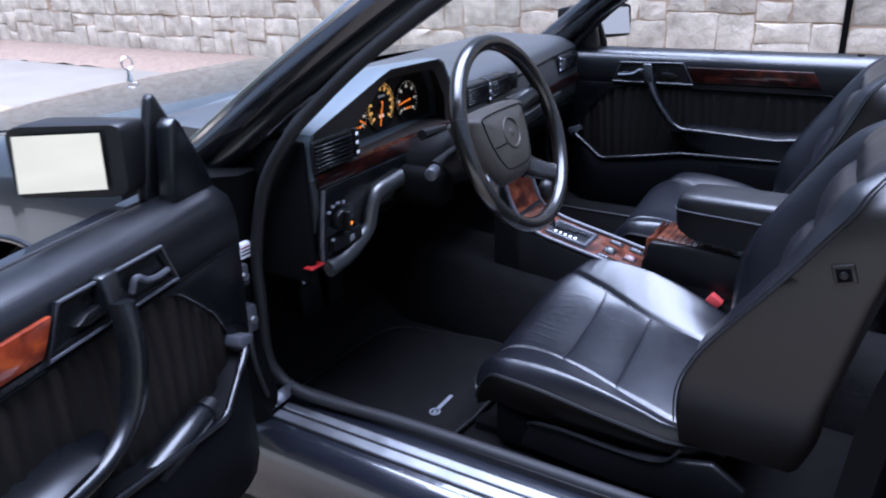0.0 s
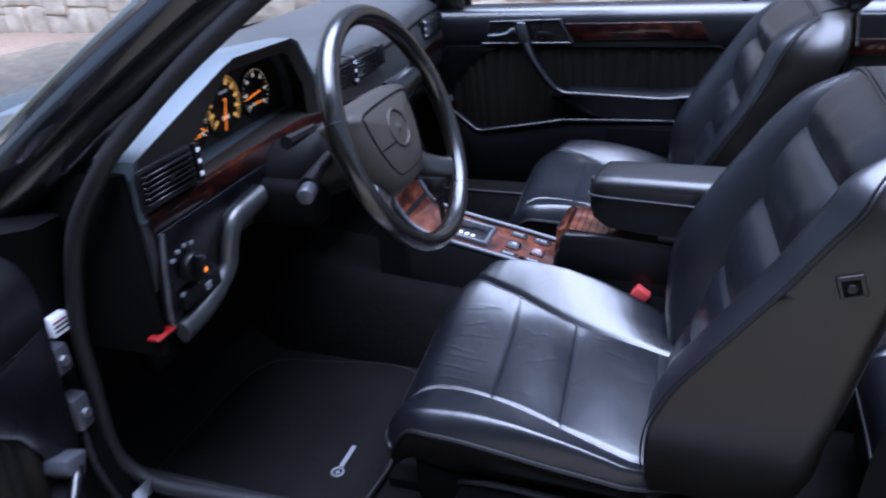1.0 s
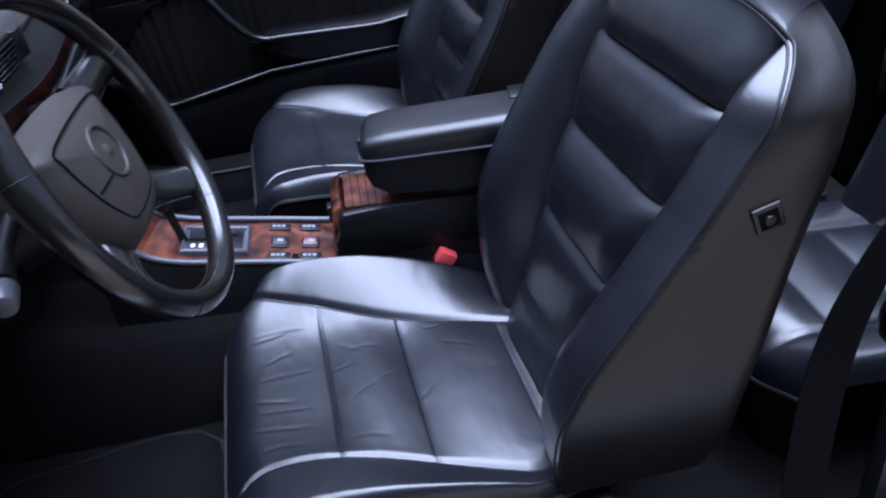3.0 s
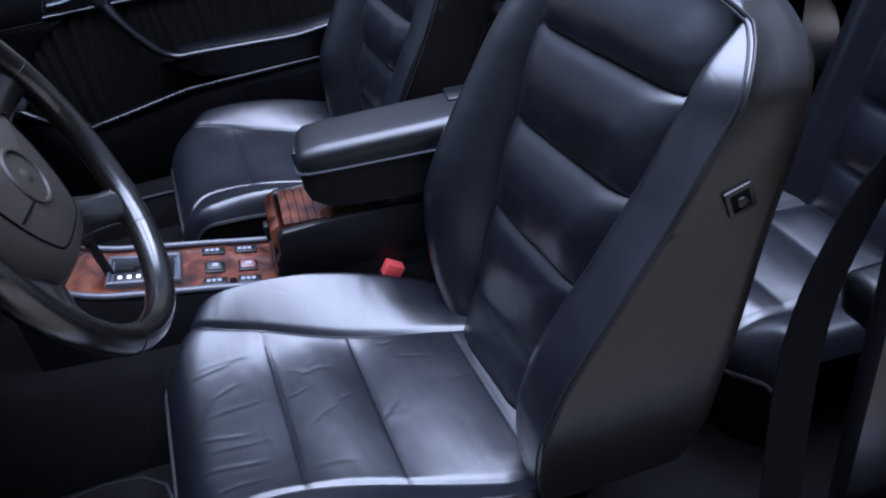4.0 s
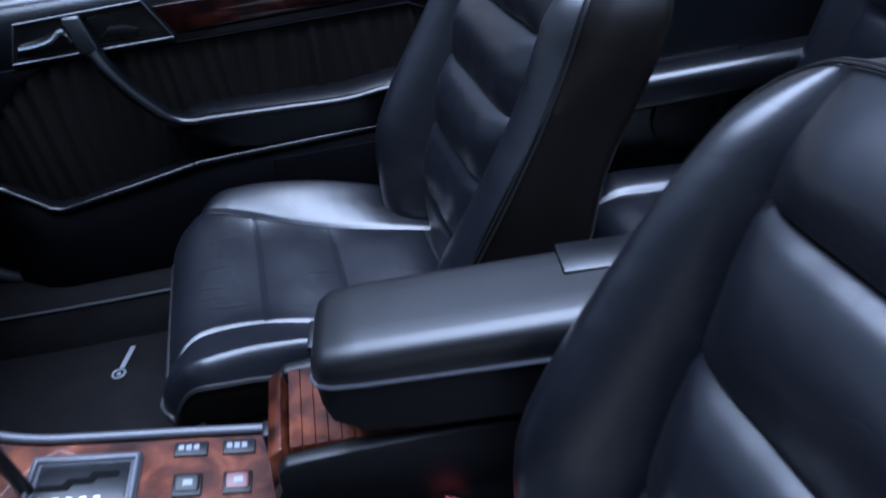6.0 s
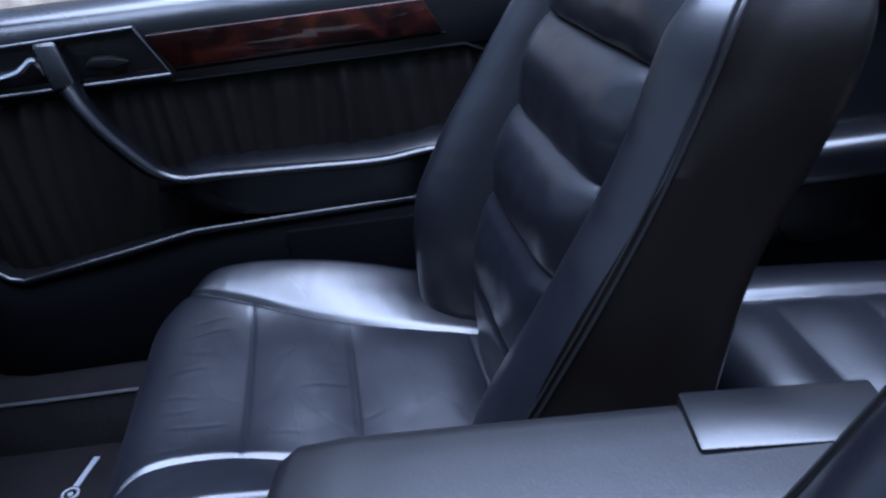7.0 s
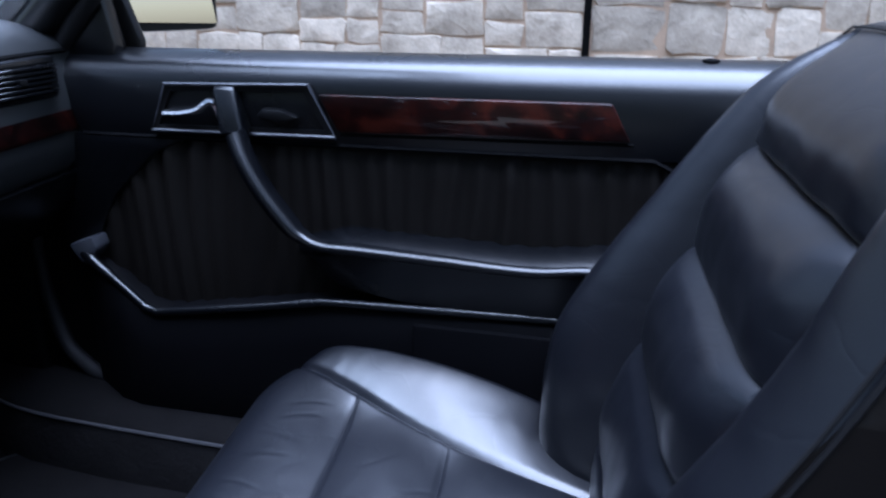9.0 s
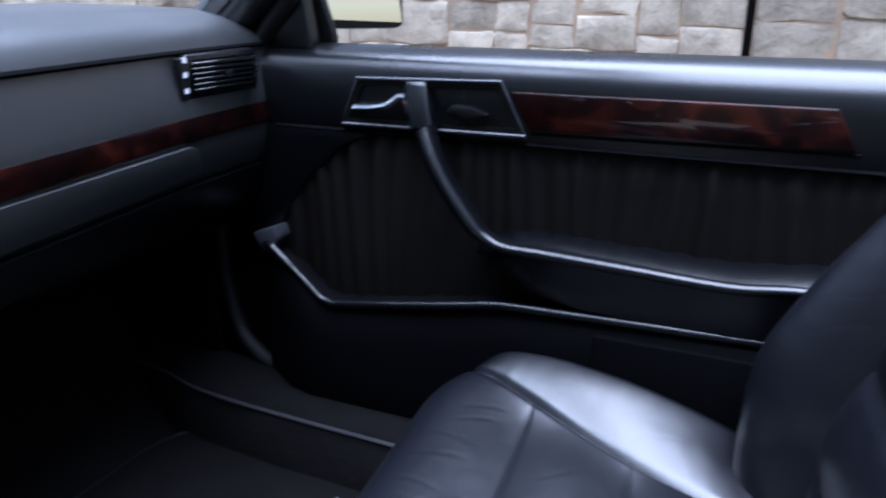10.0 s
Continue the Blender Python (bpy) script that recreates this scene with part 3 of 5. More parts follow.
def headrest(seat, cx, cy, cz):
    rings = []
    for i in range(17):
        a = math.pi * i / 16
        s = max(0.02, math.sin(a)) ** 0.45
        y = -0.145 * math.cos(a)
        rings.append([Vector((cx + 0.048 * s * math.copysign(abs(math.cos(t)) ** 0.75, math.cos(t)) + 0.02 * math.sin(t), cy + y, cz + 0.095 + 0.085 * s * math.copysign(abs(math.sin(t)) ** 0.7, math.sin(t)))) for t in [2 * math.pi * k / 24 for k in range(24)]])
    part("headrest", loft(rings), LEATHER, seat, "padded leather headrest", angle=80)
    part("headrest_piping", tube([r[18] for r in rings[1:-1]], 0.003, 6), PIPING, seat)
    for s in (-1, 1):
        part("headrest_post", tube([(cx + 0.012, cy + 0.07 * s, cz - 0.05), (cx, cy + 0.07 * s, cz + 0.05)], 0.006, 10), CHROME, seat)


def front_seat(label, cx, cy, cz, bx, by, bz, out, wide, seams):
    seat = thing("front_seat", label, "car seat", (cx + 0.25, cy, cz - 0.22), "front seats")
    cushion(seat, cx, cy, cz, out, wide, seams)
    backrest(seat, bx, by, bz, out, 0.0 if out < 0 else 0.02, 0.0 if out < 0 else 0.012)
    headrest(seat, 0.79 + bx, by, 0.945 + bz)
    part("seat_base", rbox(cx + 0.05, cx + 0.52, cy - 0.21, cy + 0.21, cz - 0.2, cz - 0.085, 0.02), MATTE, seat)
    s = out
    trim = [(0.15, -0.098), (0.20, -0.088), (0.34, -0.094), (0.43, -0.078), (0.50, -0.06), (0.56, -0.10), (0.54, -0.17), (0.30, -0.165), (0.13, -0.15)]
    part("side_trim", prism(trim, 0.232, 0.25, lambda u, v, w: (cx + u, cy + w * s, cz + v), 0.006), PLASTIC, seat, "moulded black plastic side trim")
    part("trim_lip", tube(spline([(cx + 0.145, cy + 0.244 * s, cz - 0.098), (cx + 0.172, cy + 0.252 * s, cz - 0.084), (cx + 0.23, cy + 0.253 * s, cz - 0.081), (cx + 0.29, cy + 0.253 * s, cz - 0.086), (cx + 0.345, cy + 0.253 * s, cz - 0.089), (cx + 0.395, cy + 0.253 * s, cz - 0.087), (cx + 0.425, cy + 0.252 * s, cz - 0.076), (cx + 0.445, cy + 0.250 * s, cz - 0.050)], 6), 0.004, 6), PLASTIC, seat)
    for k in (-0.15, 0.15):
        part("seat_rail", rbox(cx - 0.02, cx + 0.5, cy + k - 0.02, cy + k + 0.02, cz - 0.222, cz - 0.19, 0.004), MATTE, seat)
    return seat


front_seat("black leather driver seat with pleated cushion and reclined back", 0.012, -0.334, 0.463, 0.0, -0.345, 0.0, -1, 1.0, (-0.02, 0.165, 0.284, 0.437, 0.56))
front_seat("black leather passenger seat with pleated cushion, beside the console", 0.028, 0.420, 0.500, -0.036, 0.392, -0.008, 1, 0.96, (-0.02, 0.155, 0.277, 0.431, 0.56))


# ---- car body ----
car = thing("car", "glossy black convertible with the top folded away", "car", (0, 0, 0.005))


def bonnet_z(x, y):
    t = max(0.0, (-0.72 - x) / 1.05)
    z = 0.945 - 0.135 * t ** 1.5 - 0.05 * (abs(y) / 0.72) ** 3 + 0.012 * bell(y, 0.25) * (1 - t)
    return z - 0.16 * max(0.0, t - 0.98) ** 1.0


part("bonnet", plane_grid(-1.86, -0.62, -0.70, 0.70, 44, 40, bonnet_z), PAINT, car, "glossy black bonnet")
for s in (-1, 1):
    rings = []
    for i in range(61):
        x = -1.95 + 1.55 * i / 60
        zt = bonnet_z(x, 0.70) - 0.004
        dx = abs(x + 1.0) / 0.345
        arch = 0.317 + 0.345 * math.sqrt(1 - dx * dx) if dx < 1 else 0.0
        rings.append([(x, s * 0.704, zt), (x, s * 0.74, zt - 0.003), (x, s * 0.79, zt - 0.02), (x, s * 0.83, zt - 0.055), (x, s * 0.86, zt - 0.12), (x, s * 0.872, max(arch, zt - 0.22)), (x, s * 0.873, max(arch, 0.52)), (x, s * 0.862, max(arch, 0.40)), (x, s * 0.85, max(arch, 0.25)), (x, s * 0.80, max(arch, 0.25))])
    part("front_wing", loft(rings, closed=False), PAINT, car, angle=60)
for s in (-1, 1):
    part("arch_lip", tube([(-1.0 + 0.343 * math.cos(t), s * 0.872, 0.317 + 0.343 * math.sin(t)) for t in [math.pi * i / 24 for i in range(25)]], 0.008, 8, up=(0, 1, 0)), PAINT, car)
part("front_panel", rbox(-2.0, -1.88, -0.72, 0.72, 0.25, 0.76, 0.05, 3), PAINT, car)
emblem = part("bonnet_ornament", tube([(-1.70, 0.03 + 0.022 * math.cos(a), 0.885 + 0.022 * math.sin(a)) for a in [2 * math.pi * i / 24 for i in range(24)]], 0.003, 6, closed=True, up=(1, 0, 0)), CHROME, car, "upright chrome ring ornament")
part("ornament_base", tube([(-1.70, 0.03, 0.805), (-1.70, 0.03, 0.835), (-1.70, 0.03, 0.864)], [0.02, 0.009, 0.004], 12, up=(1, 0, 0)), CHROME, emblem)
part("cowl", loft([[(-0.80, y, 0.85), (-0.72, y, 0.86), (-0.60, y, 0.87), (-0.60, y, 0.80), (-0.80, y, 0.80)] for y in (-0.76, -0.4, 0, 0.4, 0.76)]), PLASTIC, car)

# windscreen posts and header
for s in (-1, 1):
    line = spline([(-0.565, s * 0.785, 0.835), (-0.455, s * 0.765, 0.893), (-0.235, s * 0.725, 1.053), (-0.005, s * 0.68, 1.208), (0.155, s * 0.635, 1.308)], 8)
    part("windscreen_post", tube(line, [0.040] * len(line), 12, flat=0.72, up=(0, 0, 1)), PAINT, car, "glossy black windscreen post")
    inner = [p + Vector((0.030, -s * 0.012, -0.022)) for p in line]
    part("post_lining", tube(inner, 0.034, 10, flat=0.8), TRIM, car, angle=60)
    strip = [p + Vector((-0.028, s * 0.030, 0.006)) for p in line]
    part("chrome_strip", tube(strip, 0.008, 8), CHROME, car, "bright strip along the windscreen post")
top = spline([(0.155, -0.635, 1.308), (0.10, -0.4, 1.345), (0.08, 0, 1.355), (0.10, 0.4, 1.345), (0.155, 0.635, 1.308)], 6)
part("windscreen_header", tube(top, 0.036, 12, flat=0.7), PAINT, car)
rows = []
for i in range(9):
    t = i / 8
    y0 = 0.765 - 0.15 * t
    rows.append([(-0.62 + 0.70 * t - 0.16 * (1 - (j / 8 - 1) ** 2) * (1 - 0.6 * t), y0 * (j / 8 - 1), 0.93 + 0.40 * t) for j in range(17)])
pane = part("windscreen", loft(rows, closed=False), GLASS, car, "clear windscreen glass")
pane.visible_shadow = False

# floor, sills, tunnel, bulkheads
def floor_z(x, y):
    return 0.25 + 0.022 * smooth01((y + 0.1) / 0.2) + 0.42 * smooth01((-0.42 - x) / 0.42) + 0.004 * noise.noise((x * 9, y * 9, 0))


part("cabin_floor", plane_grid(-0.86, 1.5, -0.735, 0.735, 70, 40, floor_z), CARPET, car, "black carpet in the footwells")
part("under_tray", rbox(-1.9, 2.3, -0.80, 0.80, 0.16, 0.22, 0.01), MATTE, car)
part("tunnel", loft([[(x, -0.14, 0.24), (x, -0.105, h), (x, -0.07, h + 0.03), (x, 0.09, h + 0.03), (x, 0.125, h), (x, 0.16, 0.24)] for x, h in ((-0.86, 0.52), (-0.45, 0.45), (-0.1, 0.41), (0.4, 0.37), (0.75, 0.36), (1.2, 0.36))]), CARPET, car, angle=50)
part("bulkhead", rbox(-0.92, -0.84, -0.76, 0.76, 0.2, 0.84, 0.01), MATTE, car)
for s in (-1, 1):
    part("sill", loft([[(x, s * 0.69, 0.23), (x, s * 0.695, 0.345), (x, s * 0.71, 0.356), (x, s * 0.805, 0.352), (x, s * 0.822, 0.344), (x, s * 0.838, 0.322), (x, s * 0.850, 0.285), (x, s * 0.856, 0.24), (x, s * 0.845, 0.17), (x, s * 0.70, 0.16)] for x in (-0.46, -0.2, 0.3, 0.8, 1.0)]), PAINT, car, "glossy black door sill", angle=30)
    plate = part("scuff_plate", loft([[(x, s * 0.738, 0.3565), (x, s * 0.738, 0.3590), (x, s * 0.797, 0.3560), (x, s * 0.797, 0.3535)] for x in (-0.335, 0.98)]), PLASTIC, car, "scuff plate with two polished steel bands", angle=20)
    for y0, y1 in ((0.742, 0.763), (0.769, 0.793)):
        h = lambda y: 0.3590 - 0.051 * (y - 0.738)
        part("polished_band", loft([[(x, s * y0, h(y0) - 0.001), (x, s * (y0 + 0.003), h(y0) + 0.0022), (x, s * (y1 - 0.003), h(y1) + 0.0022), (x, s * y1, h(y1) - 0.001)] for x in (-0.325, 0.3, 0.97)]), STEEL, plate, "polished steel band", angle=20)
    part("sill_trim", loft([[(x, s * 0.712, 0.354), (x, s * 0.714, 0.372), (x, s * 0.70, 0.378), (x, s * 0.683, 0.366), (x, s * 0.68, 0.25)] for x in (-0.42, 0.3, 1.0)], closed=False), RUBBER, car, "black rubber sill edge")
    # front door post and its seal
    jut = 0.05 if s < 0 else 0.0
    part("door_post", loft([[(-0.60, s * 0.72, z), (-0.46 + q, s * 0.72, z), (-0.40 + q + jut, s * 0.755, z), (-0.40 + q + jut, s * 0.80, z), (-0.46 + 1.7 * jut, s * 0.845, z), (-0.60, s * 0.85, z)] for z, q in ((0.20, 0.04), (0.34, 0.03), (0.42, 0.0), (0.6, -0.02), (0.75, -0.01), (0.88, 0.03))]), MATTE, car, "black door post", angle=40)
    up = 0.035 if s > 0 else 0.0
    low = [(0.55, -0.70, 0.372), (0.0, -0.703, 0.374), (-0.22, -0.72, 0.378), (-0.30, -0.735, 0.393), (-0.345, -0.742, 0.420), (-0.363, -0.75, 0.475), (-0.353, -0.757, 0.594), (-0.340, -0.762, 0.713), (-0.290, -0.767, 0.857), (-0.220, -0.762, 0.955), (-0.176, -0.748, 1.002), (-0.07, -0.728, 1.092), (0.1, -0.69, 1.215)]
    seal = spline(low, 8) if s < 0 else spline([(0.55, s * 0.70, 0.372 + up), (0.0, s * 0.703, 0.374 + up), (-0.26, s * 0.706, 0.374 + up), (-0.335, s * 0.712, 0.395 + up), (-0.375, s * 0.722, 0.46 + up / 2), (-0.395, s * 0.728, 0.60), (-0.372, s * 0.73, 0.75), (-0.335, s * 0.732, 0.86), (-0.285, s * 0.728, 0.925), (-0.165, s * 0.708, 1.035), (0.0, s * 0.68, 1.155), (0.15, s * 0.645, 1.255)], 8)
    part("door_seal", tube(seal, 0.0125, 8), RUBBER, car, "black rubber door seal", angle=70)
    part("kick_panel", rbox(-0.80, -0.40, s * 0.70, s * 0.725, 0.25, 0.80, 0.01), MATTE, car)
    if s > 0:
        # Added black panel that stops outside light showing through the gap.
        part("door_gap_filler", rbox(-0.42, -0.30, 0.728, 0.745, 0.36, 0.90, 0.004), MATTE, car)
    # body behind the doors
    rings = []
    for i in range(13):
        x = 0.98 + 1.5 * i / 12
        zt = 0.905 - 0.03 * (i / 12) ** 2
        rings.append([(x, s * 0.66, zt - 0.02), (x, s * 0.69, zt), (x, s * 0.76, zt + 0.002), (x, s * 0.82, zt - 0.02), (x, s * 0.862, zt - 0.10), (x, s * 0.875, 0.6), (x, s * 0.865, 0.4), (x, s * 0.84, 0.2), (x, s * 0.70, 0.2)])
    part("rear_wing", loft(rings), PAINT, car, angle=60)
part("sill_carpet", loft([[(x, 0.73, 0.405), (x, 0.70, 0.412), (x, yi + 0.012, 0.388), (x, yi, 0.376), (x, yi - 0.004, 0.24)] for x, yi in ((-0.62, 0.68), (-0.48, 0.655), (-0.39, 0.631), (-0.25, 0.620), (0.1, 0.614), (0.75, 0.612))], closed=False), CARPET, car, "black carpet over the sill", angle=60)
part("carpet_binding", tube(spline([(-0.62, 0.68, 0.380), (-0.48, 0.657, 0.381), (-0.39, 0.633, 0.381), (-0.25, 0.622, 0.381), (0.1, 0.616, 0.381), (0.75, 0.614, 0.381)], 6), 0.0028, 6), STITCH, car)
part("rear_deck", plane_grid(1.45, 2.4, -0.70, 0.70, 8, 8, lambda x, y: 0.915 - 0.03 * (x - 1.45)), PAINT, car)
part("rear_panel", rbox(2.40, 2.50, -0.76, 0.76, 0.25, 0.88, 0.05, 3), PAINT, car)
part("folded_top", rbox(1.25, 1.75, -0.62, 0.62, 0.86, 1.0, 0.05, 4), MATTE, car, "folded black cloth top")
label_plate = part("door_post_label", rbox(-0.364, -0.348, -0.797, -0.768, 0.706, 0.736, 0.001), WHITE, car, "white sticker on the door post")
for k in range(3):
    part("label_bar", rbox(-0.349, -0.3472, -0.794, -0.771, 0.712 + 0.007 * k, 0.715 + 0.007 * k, 0), RED if k == 2 else PLASTIC, label_plate)
part("sill_bracket", loft([[(-0.338 + 0.03 * math.sin(t), -0.742 - dy, 0.364 + 0.055 * (1 - math.cos(t))) for dy in (0.0, 0.045)] for t in [math.pi / 2 * i / 8 for i in range(9)]], closed=False), STEEL, car, "bright metal corner at the foot of the door post")
hinge = part("door_check", rbox(-0.37, -0.335, -0.815, -0.785, 0.555, 0.612, 0.006), RIM_GREY, car, "greased door check plate")
part("check_bolt", disc((-0.333, -0.80, 0.583), (1, 0, 0), 0.008, 0.010, 6), STEEL, hinge)
upper = part("upper_hinge", rbox(-0.37, -0.337, -0.825, -0.79, 0.655, 0.70, 0.006), RIM_GREY, car)
part("hinge_bolt", disc((-0.335, -0.806, 0.678), (1, 0, 0), 0.008, 0.010, 6), STEEL, upper)
part("wiring_boot", tube(spline([(-0.35, -0.80, 0.55), (-0.335, -0.812, 0.50), (-0.33, -0.806, 0.45), (-0.335, -0.79, 0.40)], 5), 0.005, 8), RUBBER, car, "thin rubber cable sleeve")

# passenger-side rear lining
for s in (-1, 1):
    part("rear_side_lining", rbox(0.80, 1.30, s * 0.64, s * 0.675, 0.25, 0.90, 0.02), TRIM, car, "soft black lining beside the rear seat")
    part("rear_armrest", rbox(0.83, 1.25, s * 0.565, s * 0.645, 0.585, 0.648, 0.02, 3), TRIM, car)
    part("rear_speaker", disc((0.985, s * 0.636, 0.53), (0, -s, 0), 0.065, 0.012, 28, bevel=0.004), PLASTIC, car)
    part("rear_wood_strip", rbox(0.80, 1.22, s * 0.630, s * 0.642, 0.80, 0.84, 0.003), WOOD, car, "burr walnut strip")


# ---- doors ----
def car_door(label, to, open_door):
    """to(s, d, z): s behind the hinge, d into the cabin from the panel's face, z up."""
    V = lambda s, d, z: Vector(to(s, d, z))
    # shell
    rings = []
    for s, f in ((0.0, 0.0), (0.02, 0.5), (0.06, 1), (0.09, 1), (0.5, 1), (1.1, 1), (1.30, 1), (1.335, 0.4)):
        si = max(s, 0.074)
        rings.append([V(si, -0.035, 0.36), V(si, -0.06 - 0.05 * f, 0.32), V(s, -0.09 - 0.075 * f, 0.36), V(s, -0.10 - 0.085 * f, 0.60), V(s, -0.10 - 0.07 * f, 0.84), V(s, -0.09 - 0.04 * f, 0.898), V(si, -0.075, 0.893), V(si, -0.035, 0.88)])
    door = part("door", loft(rings), PAINT, car, label, angle=50)
    # padded upper trim: a rounded ledge below the window
    ss = [0.072, 0.082, 0.12, 0.3, 0.6, 0.9, 1.2, 1.3]
    prof = [(-0.082, 0.872), (-0.080, 0.902), (-0.066, 0.907), (-0.046, 0.904), (-0.026, 0.898), (-0.012, 0.889), (-0.003, 0.872), (0.001, 0.845), (0.001, 0.812), (-0.002, 0.796), (-0.03, 0.79)]
    part("upper_trim", loft([[V(s, d, z + 0.012 * (s / 1.3) - (0.008 if s < 0.075 else 0)) for d, z in prof] for s in ss]), TRIM, door, "padded black upper trim", angle=60)
    # front part of the trim runs down to the pocket
    pts = [(0.070, 0.80), (0.30, 0.80), (0.245, 0.775), (0.175, 0.71), (0.145, 0.655), (0.12, 0.63), (0.080, 0.625), (0.076, 0.70)]
    part("front_trim", prism(pts, -0.03, 0.0015, lambda u, v, w: V(u, w, v), 0.006), TRIM, door)
    # ruched insert
    bm = bmesh.new()
    ns, nz = 150, 14
    rnd = random.Random(4)
    folds = [0.13 + 0.9 * i / 32 + rnd.uniform(-0.009, 0.009) for i in range(33)]
    deep = [rnd.uniform(0.35, 1.0) for _ in folds]
    vs = []
    for i in range(ns + 1):
        s = 0.10 + 0.98 * i / ns
        col = []
        for j in range(nz + 1):
            t = j / nz
            z = 0.50 + 0.30 * t
            sw = s + 0.010 * math.sin(t * 3 + s * 20) + 0.02 * (t - 0.5) * noise.noise((s * 6, 0, 1))
            d = -0.012 + sum(0.0105 * q * bell(sw - c, 0.0080) for c, q in zip(folds, deep)) + 0.004 * math.sin(math.pi * t) - 0.005 * smooth01((t - 0.93) / 0.07)
            col.append(bm.verts.new(V(s, d, z)))
        vs.append(col)
    for i in range(ns):
        for j in range(nz):
            bm.faces.new((vs[i][j], vs[i + 1][j], vs[i + 1][j + 1], vs[i][j + 1]))
    part("ruched_insert", bm, FABRIC, door, "gathered black leather insert", angle=80)
    part("insert_edge", tube([V(s, -0.002, 0.797 + 0.010 * s / 1.3) for s in (0.14, 0.3, 0.6, 0.9)] + [V(0.93, -0.002, 0.79), V(0.95, -0.002, 0.765)], 0.0035, 6), POCKET, door)
    # map pocket with its raised lip
    lip = spline([V(0.126, 0.018, 0.628), V(0.146, 0.026, 0.618), V(0.19, 0.032, 0.588), V(0.226, 0.036, 0.561)], 6) + spline([V(0.245, 0.037, 0.556), V(0.38, 0.040, 0.579), V(0.496, 0.040, 0.600)], 6) + spline([V(0.53, 0.039, 0.601), V(0.81, 0.034, 0.606), V(1.1, 0.028, 0.609)], 4)
    rings = []
    for s in (0.11, 0.13, 0.16, 0.20, 0.228, 0.26, 0.32, 0.40, 0.496, 0.6, 0.8, 1.0, 1.18):
        zt = lerp_table([(0.11, 0.625), (0.146, 0.615), (0.228, 0.556), (0.26, 0.556), (0.496, 0.597), (0.56, 0.599), (1.2, 0.606)], s)
        f = smooth01((s - 0.09) / 0.1)
        rings.append([V(s, -0.03, zt), V(s, 0.030 * f, zt - 0.001), V(s, 0.036 * f, zt - 0.006), V(s, 0.044 * f, zt - 0.06), V(s, 0.046 * f, 0.44), V(s, 0.034 * f, 0.385), V(s, -0.03, 0.375)])
    part("map_pocket", loft(rings), POCKET, door, "moulded black map pocket", angle=50)
    part("pocket_lip", tube(lip, [0.009] * 6 + [0.008] * 4 + [0.0062] * (len(lip) - 10), 8), TRIM, door, angle=60)
    part("pocket_tip", prism([(0.106, 0.640), (0.146, 0.655), (0.152, 0.637), (0.132, 0.612), (0.122, 0.614)], -0.008, 0.026, lambda u, v, w: V(u, w, v), 0.004), RIM_GREY, door, "pale grey moulded pocket corner")
    part("speaker_grille", prism([(0.62, 0.41), (0.92, 0.41), (0.92, 0.585), (0.62, 0.585)], 0.038, 0.048, lambda u, v, w: V(u, w, v), 0.006), POCKET, door)
    # armrest
    rings = []
    for s, w, zt, zb in ((0.455, 0.012, 0.672, 0.66), (0.49, 0.042, 0.680, 0.645), (0.52, 0.052, 0.688, 0.625), (0.60, 0.054, 0.686, 0.612), (0.77, 0.054, 0.681, 0.608), (0.86, 0.052, 0.692, 0.61), (1.0, 0.048, 0.694, 0.612), (1.16, 0.02, 0.692, 0.63)):
        rings.append([V(s, -0.03, zt + 0.005), V(s, w * 0.25, zt + 0.004), V(s, w * 0.75, zt), V(s, w, zt - 0.008), V(s, w * 0.98, zt - 0.018), V(s, w * 0.72, zb), V(s, -0.03, zb - 0.02)])
    part("armrest", loft(rings), TRIM, door, "padded black armrest", angle=50)
    if open_door:
        pull = [(0.402, 0.036, 0.846), (0.408, 0.046, 0.812), (0.418, 0.053, 0.772), (0.434, 0.055, 0.730), (0.455, 0.055, 0.698), (0.487, 0.054, 0.674), (0.535, 0.052, 0.662), (0.64, 0.050, 0.660), (0.768, 0.049, 0.664), (0.85, 0.047, 0.674), (1.02, 0.040, 0.679), (1.16, 0.012, 0.680)]
        head = [(0.380, 0.882), (0.412, 0.882), (0.419, 0.834), (0.388, 0.832)]
    else:
        pull = [(0.386, 0.036, 0.818), (0.402, 0.047, 0.786), (0.427, 0.053, 0.748), (0.460, 0.055, 0.708), (0.478, 0.055, 0.693), (0.503, 0.054, 0.683), (0.545, 0.052, 0.681), (0.66, 0.050, 0.676), (0.768, 0.049, 0.672), (0.85, 0.047, 0.679), (1.02, 0.040, 0.681), (1.16, 0.012, 0.680)]
        head = [(0.349, 0.872), (0.379, 0.872), (0.398, 0.815), (0.366, 0.813)]
    line = spline(pull, 6)
    rings = []
    for i, p in enumerate(line):
        q0, q1 = line[max(0, i - 1)], line[min(len(line) - 1, i + 1)]
        ds, dz = q1.x - q0.x, q1.z - q0.z
        k = 1 / math.hypot(ds, dz)
        ns, nz_ = -dz * k, ds * k
        h = (0.0145 if open_door else 0.0105) - 0.0040 * smooth01((i - 14) / 16)
        dep = 0.016 - 0.006 * smooth01((i - 14) / 16)
        rings.append([V(p.x + ns * h * u, p.y + dep * w, p.z + nz_ * h * u) for u, w in ((1.0, -1.0), (1.0, 0.1), (0.72, 0.55), (0.2, 0.8), (-0.5, 0.72), (-0.95, 0.3), (-1.0, -1.0))])
    part("pull_grip", loft(rings), TRIM, door, "angled pull grip running into the armrest", angle=50)
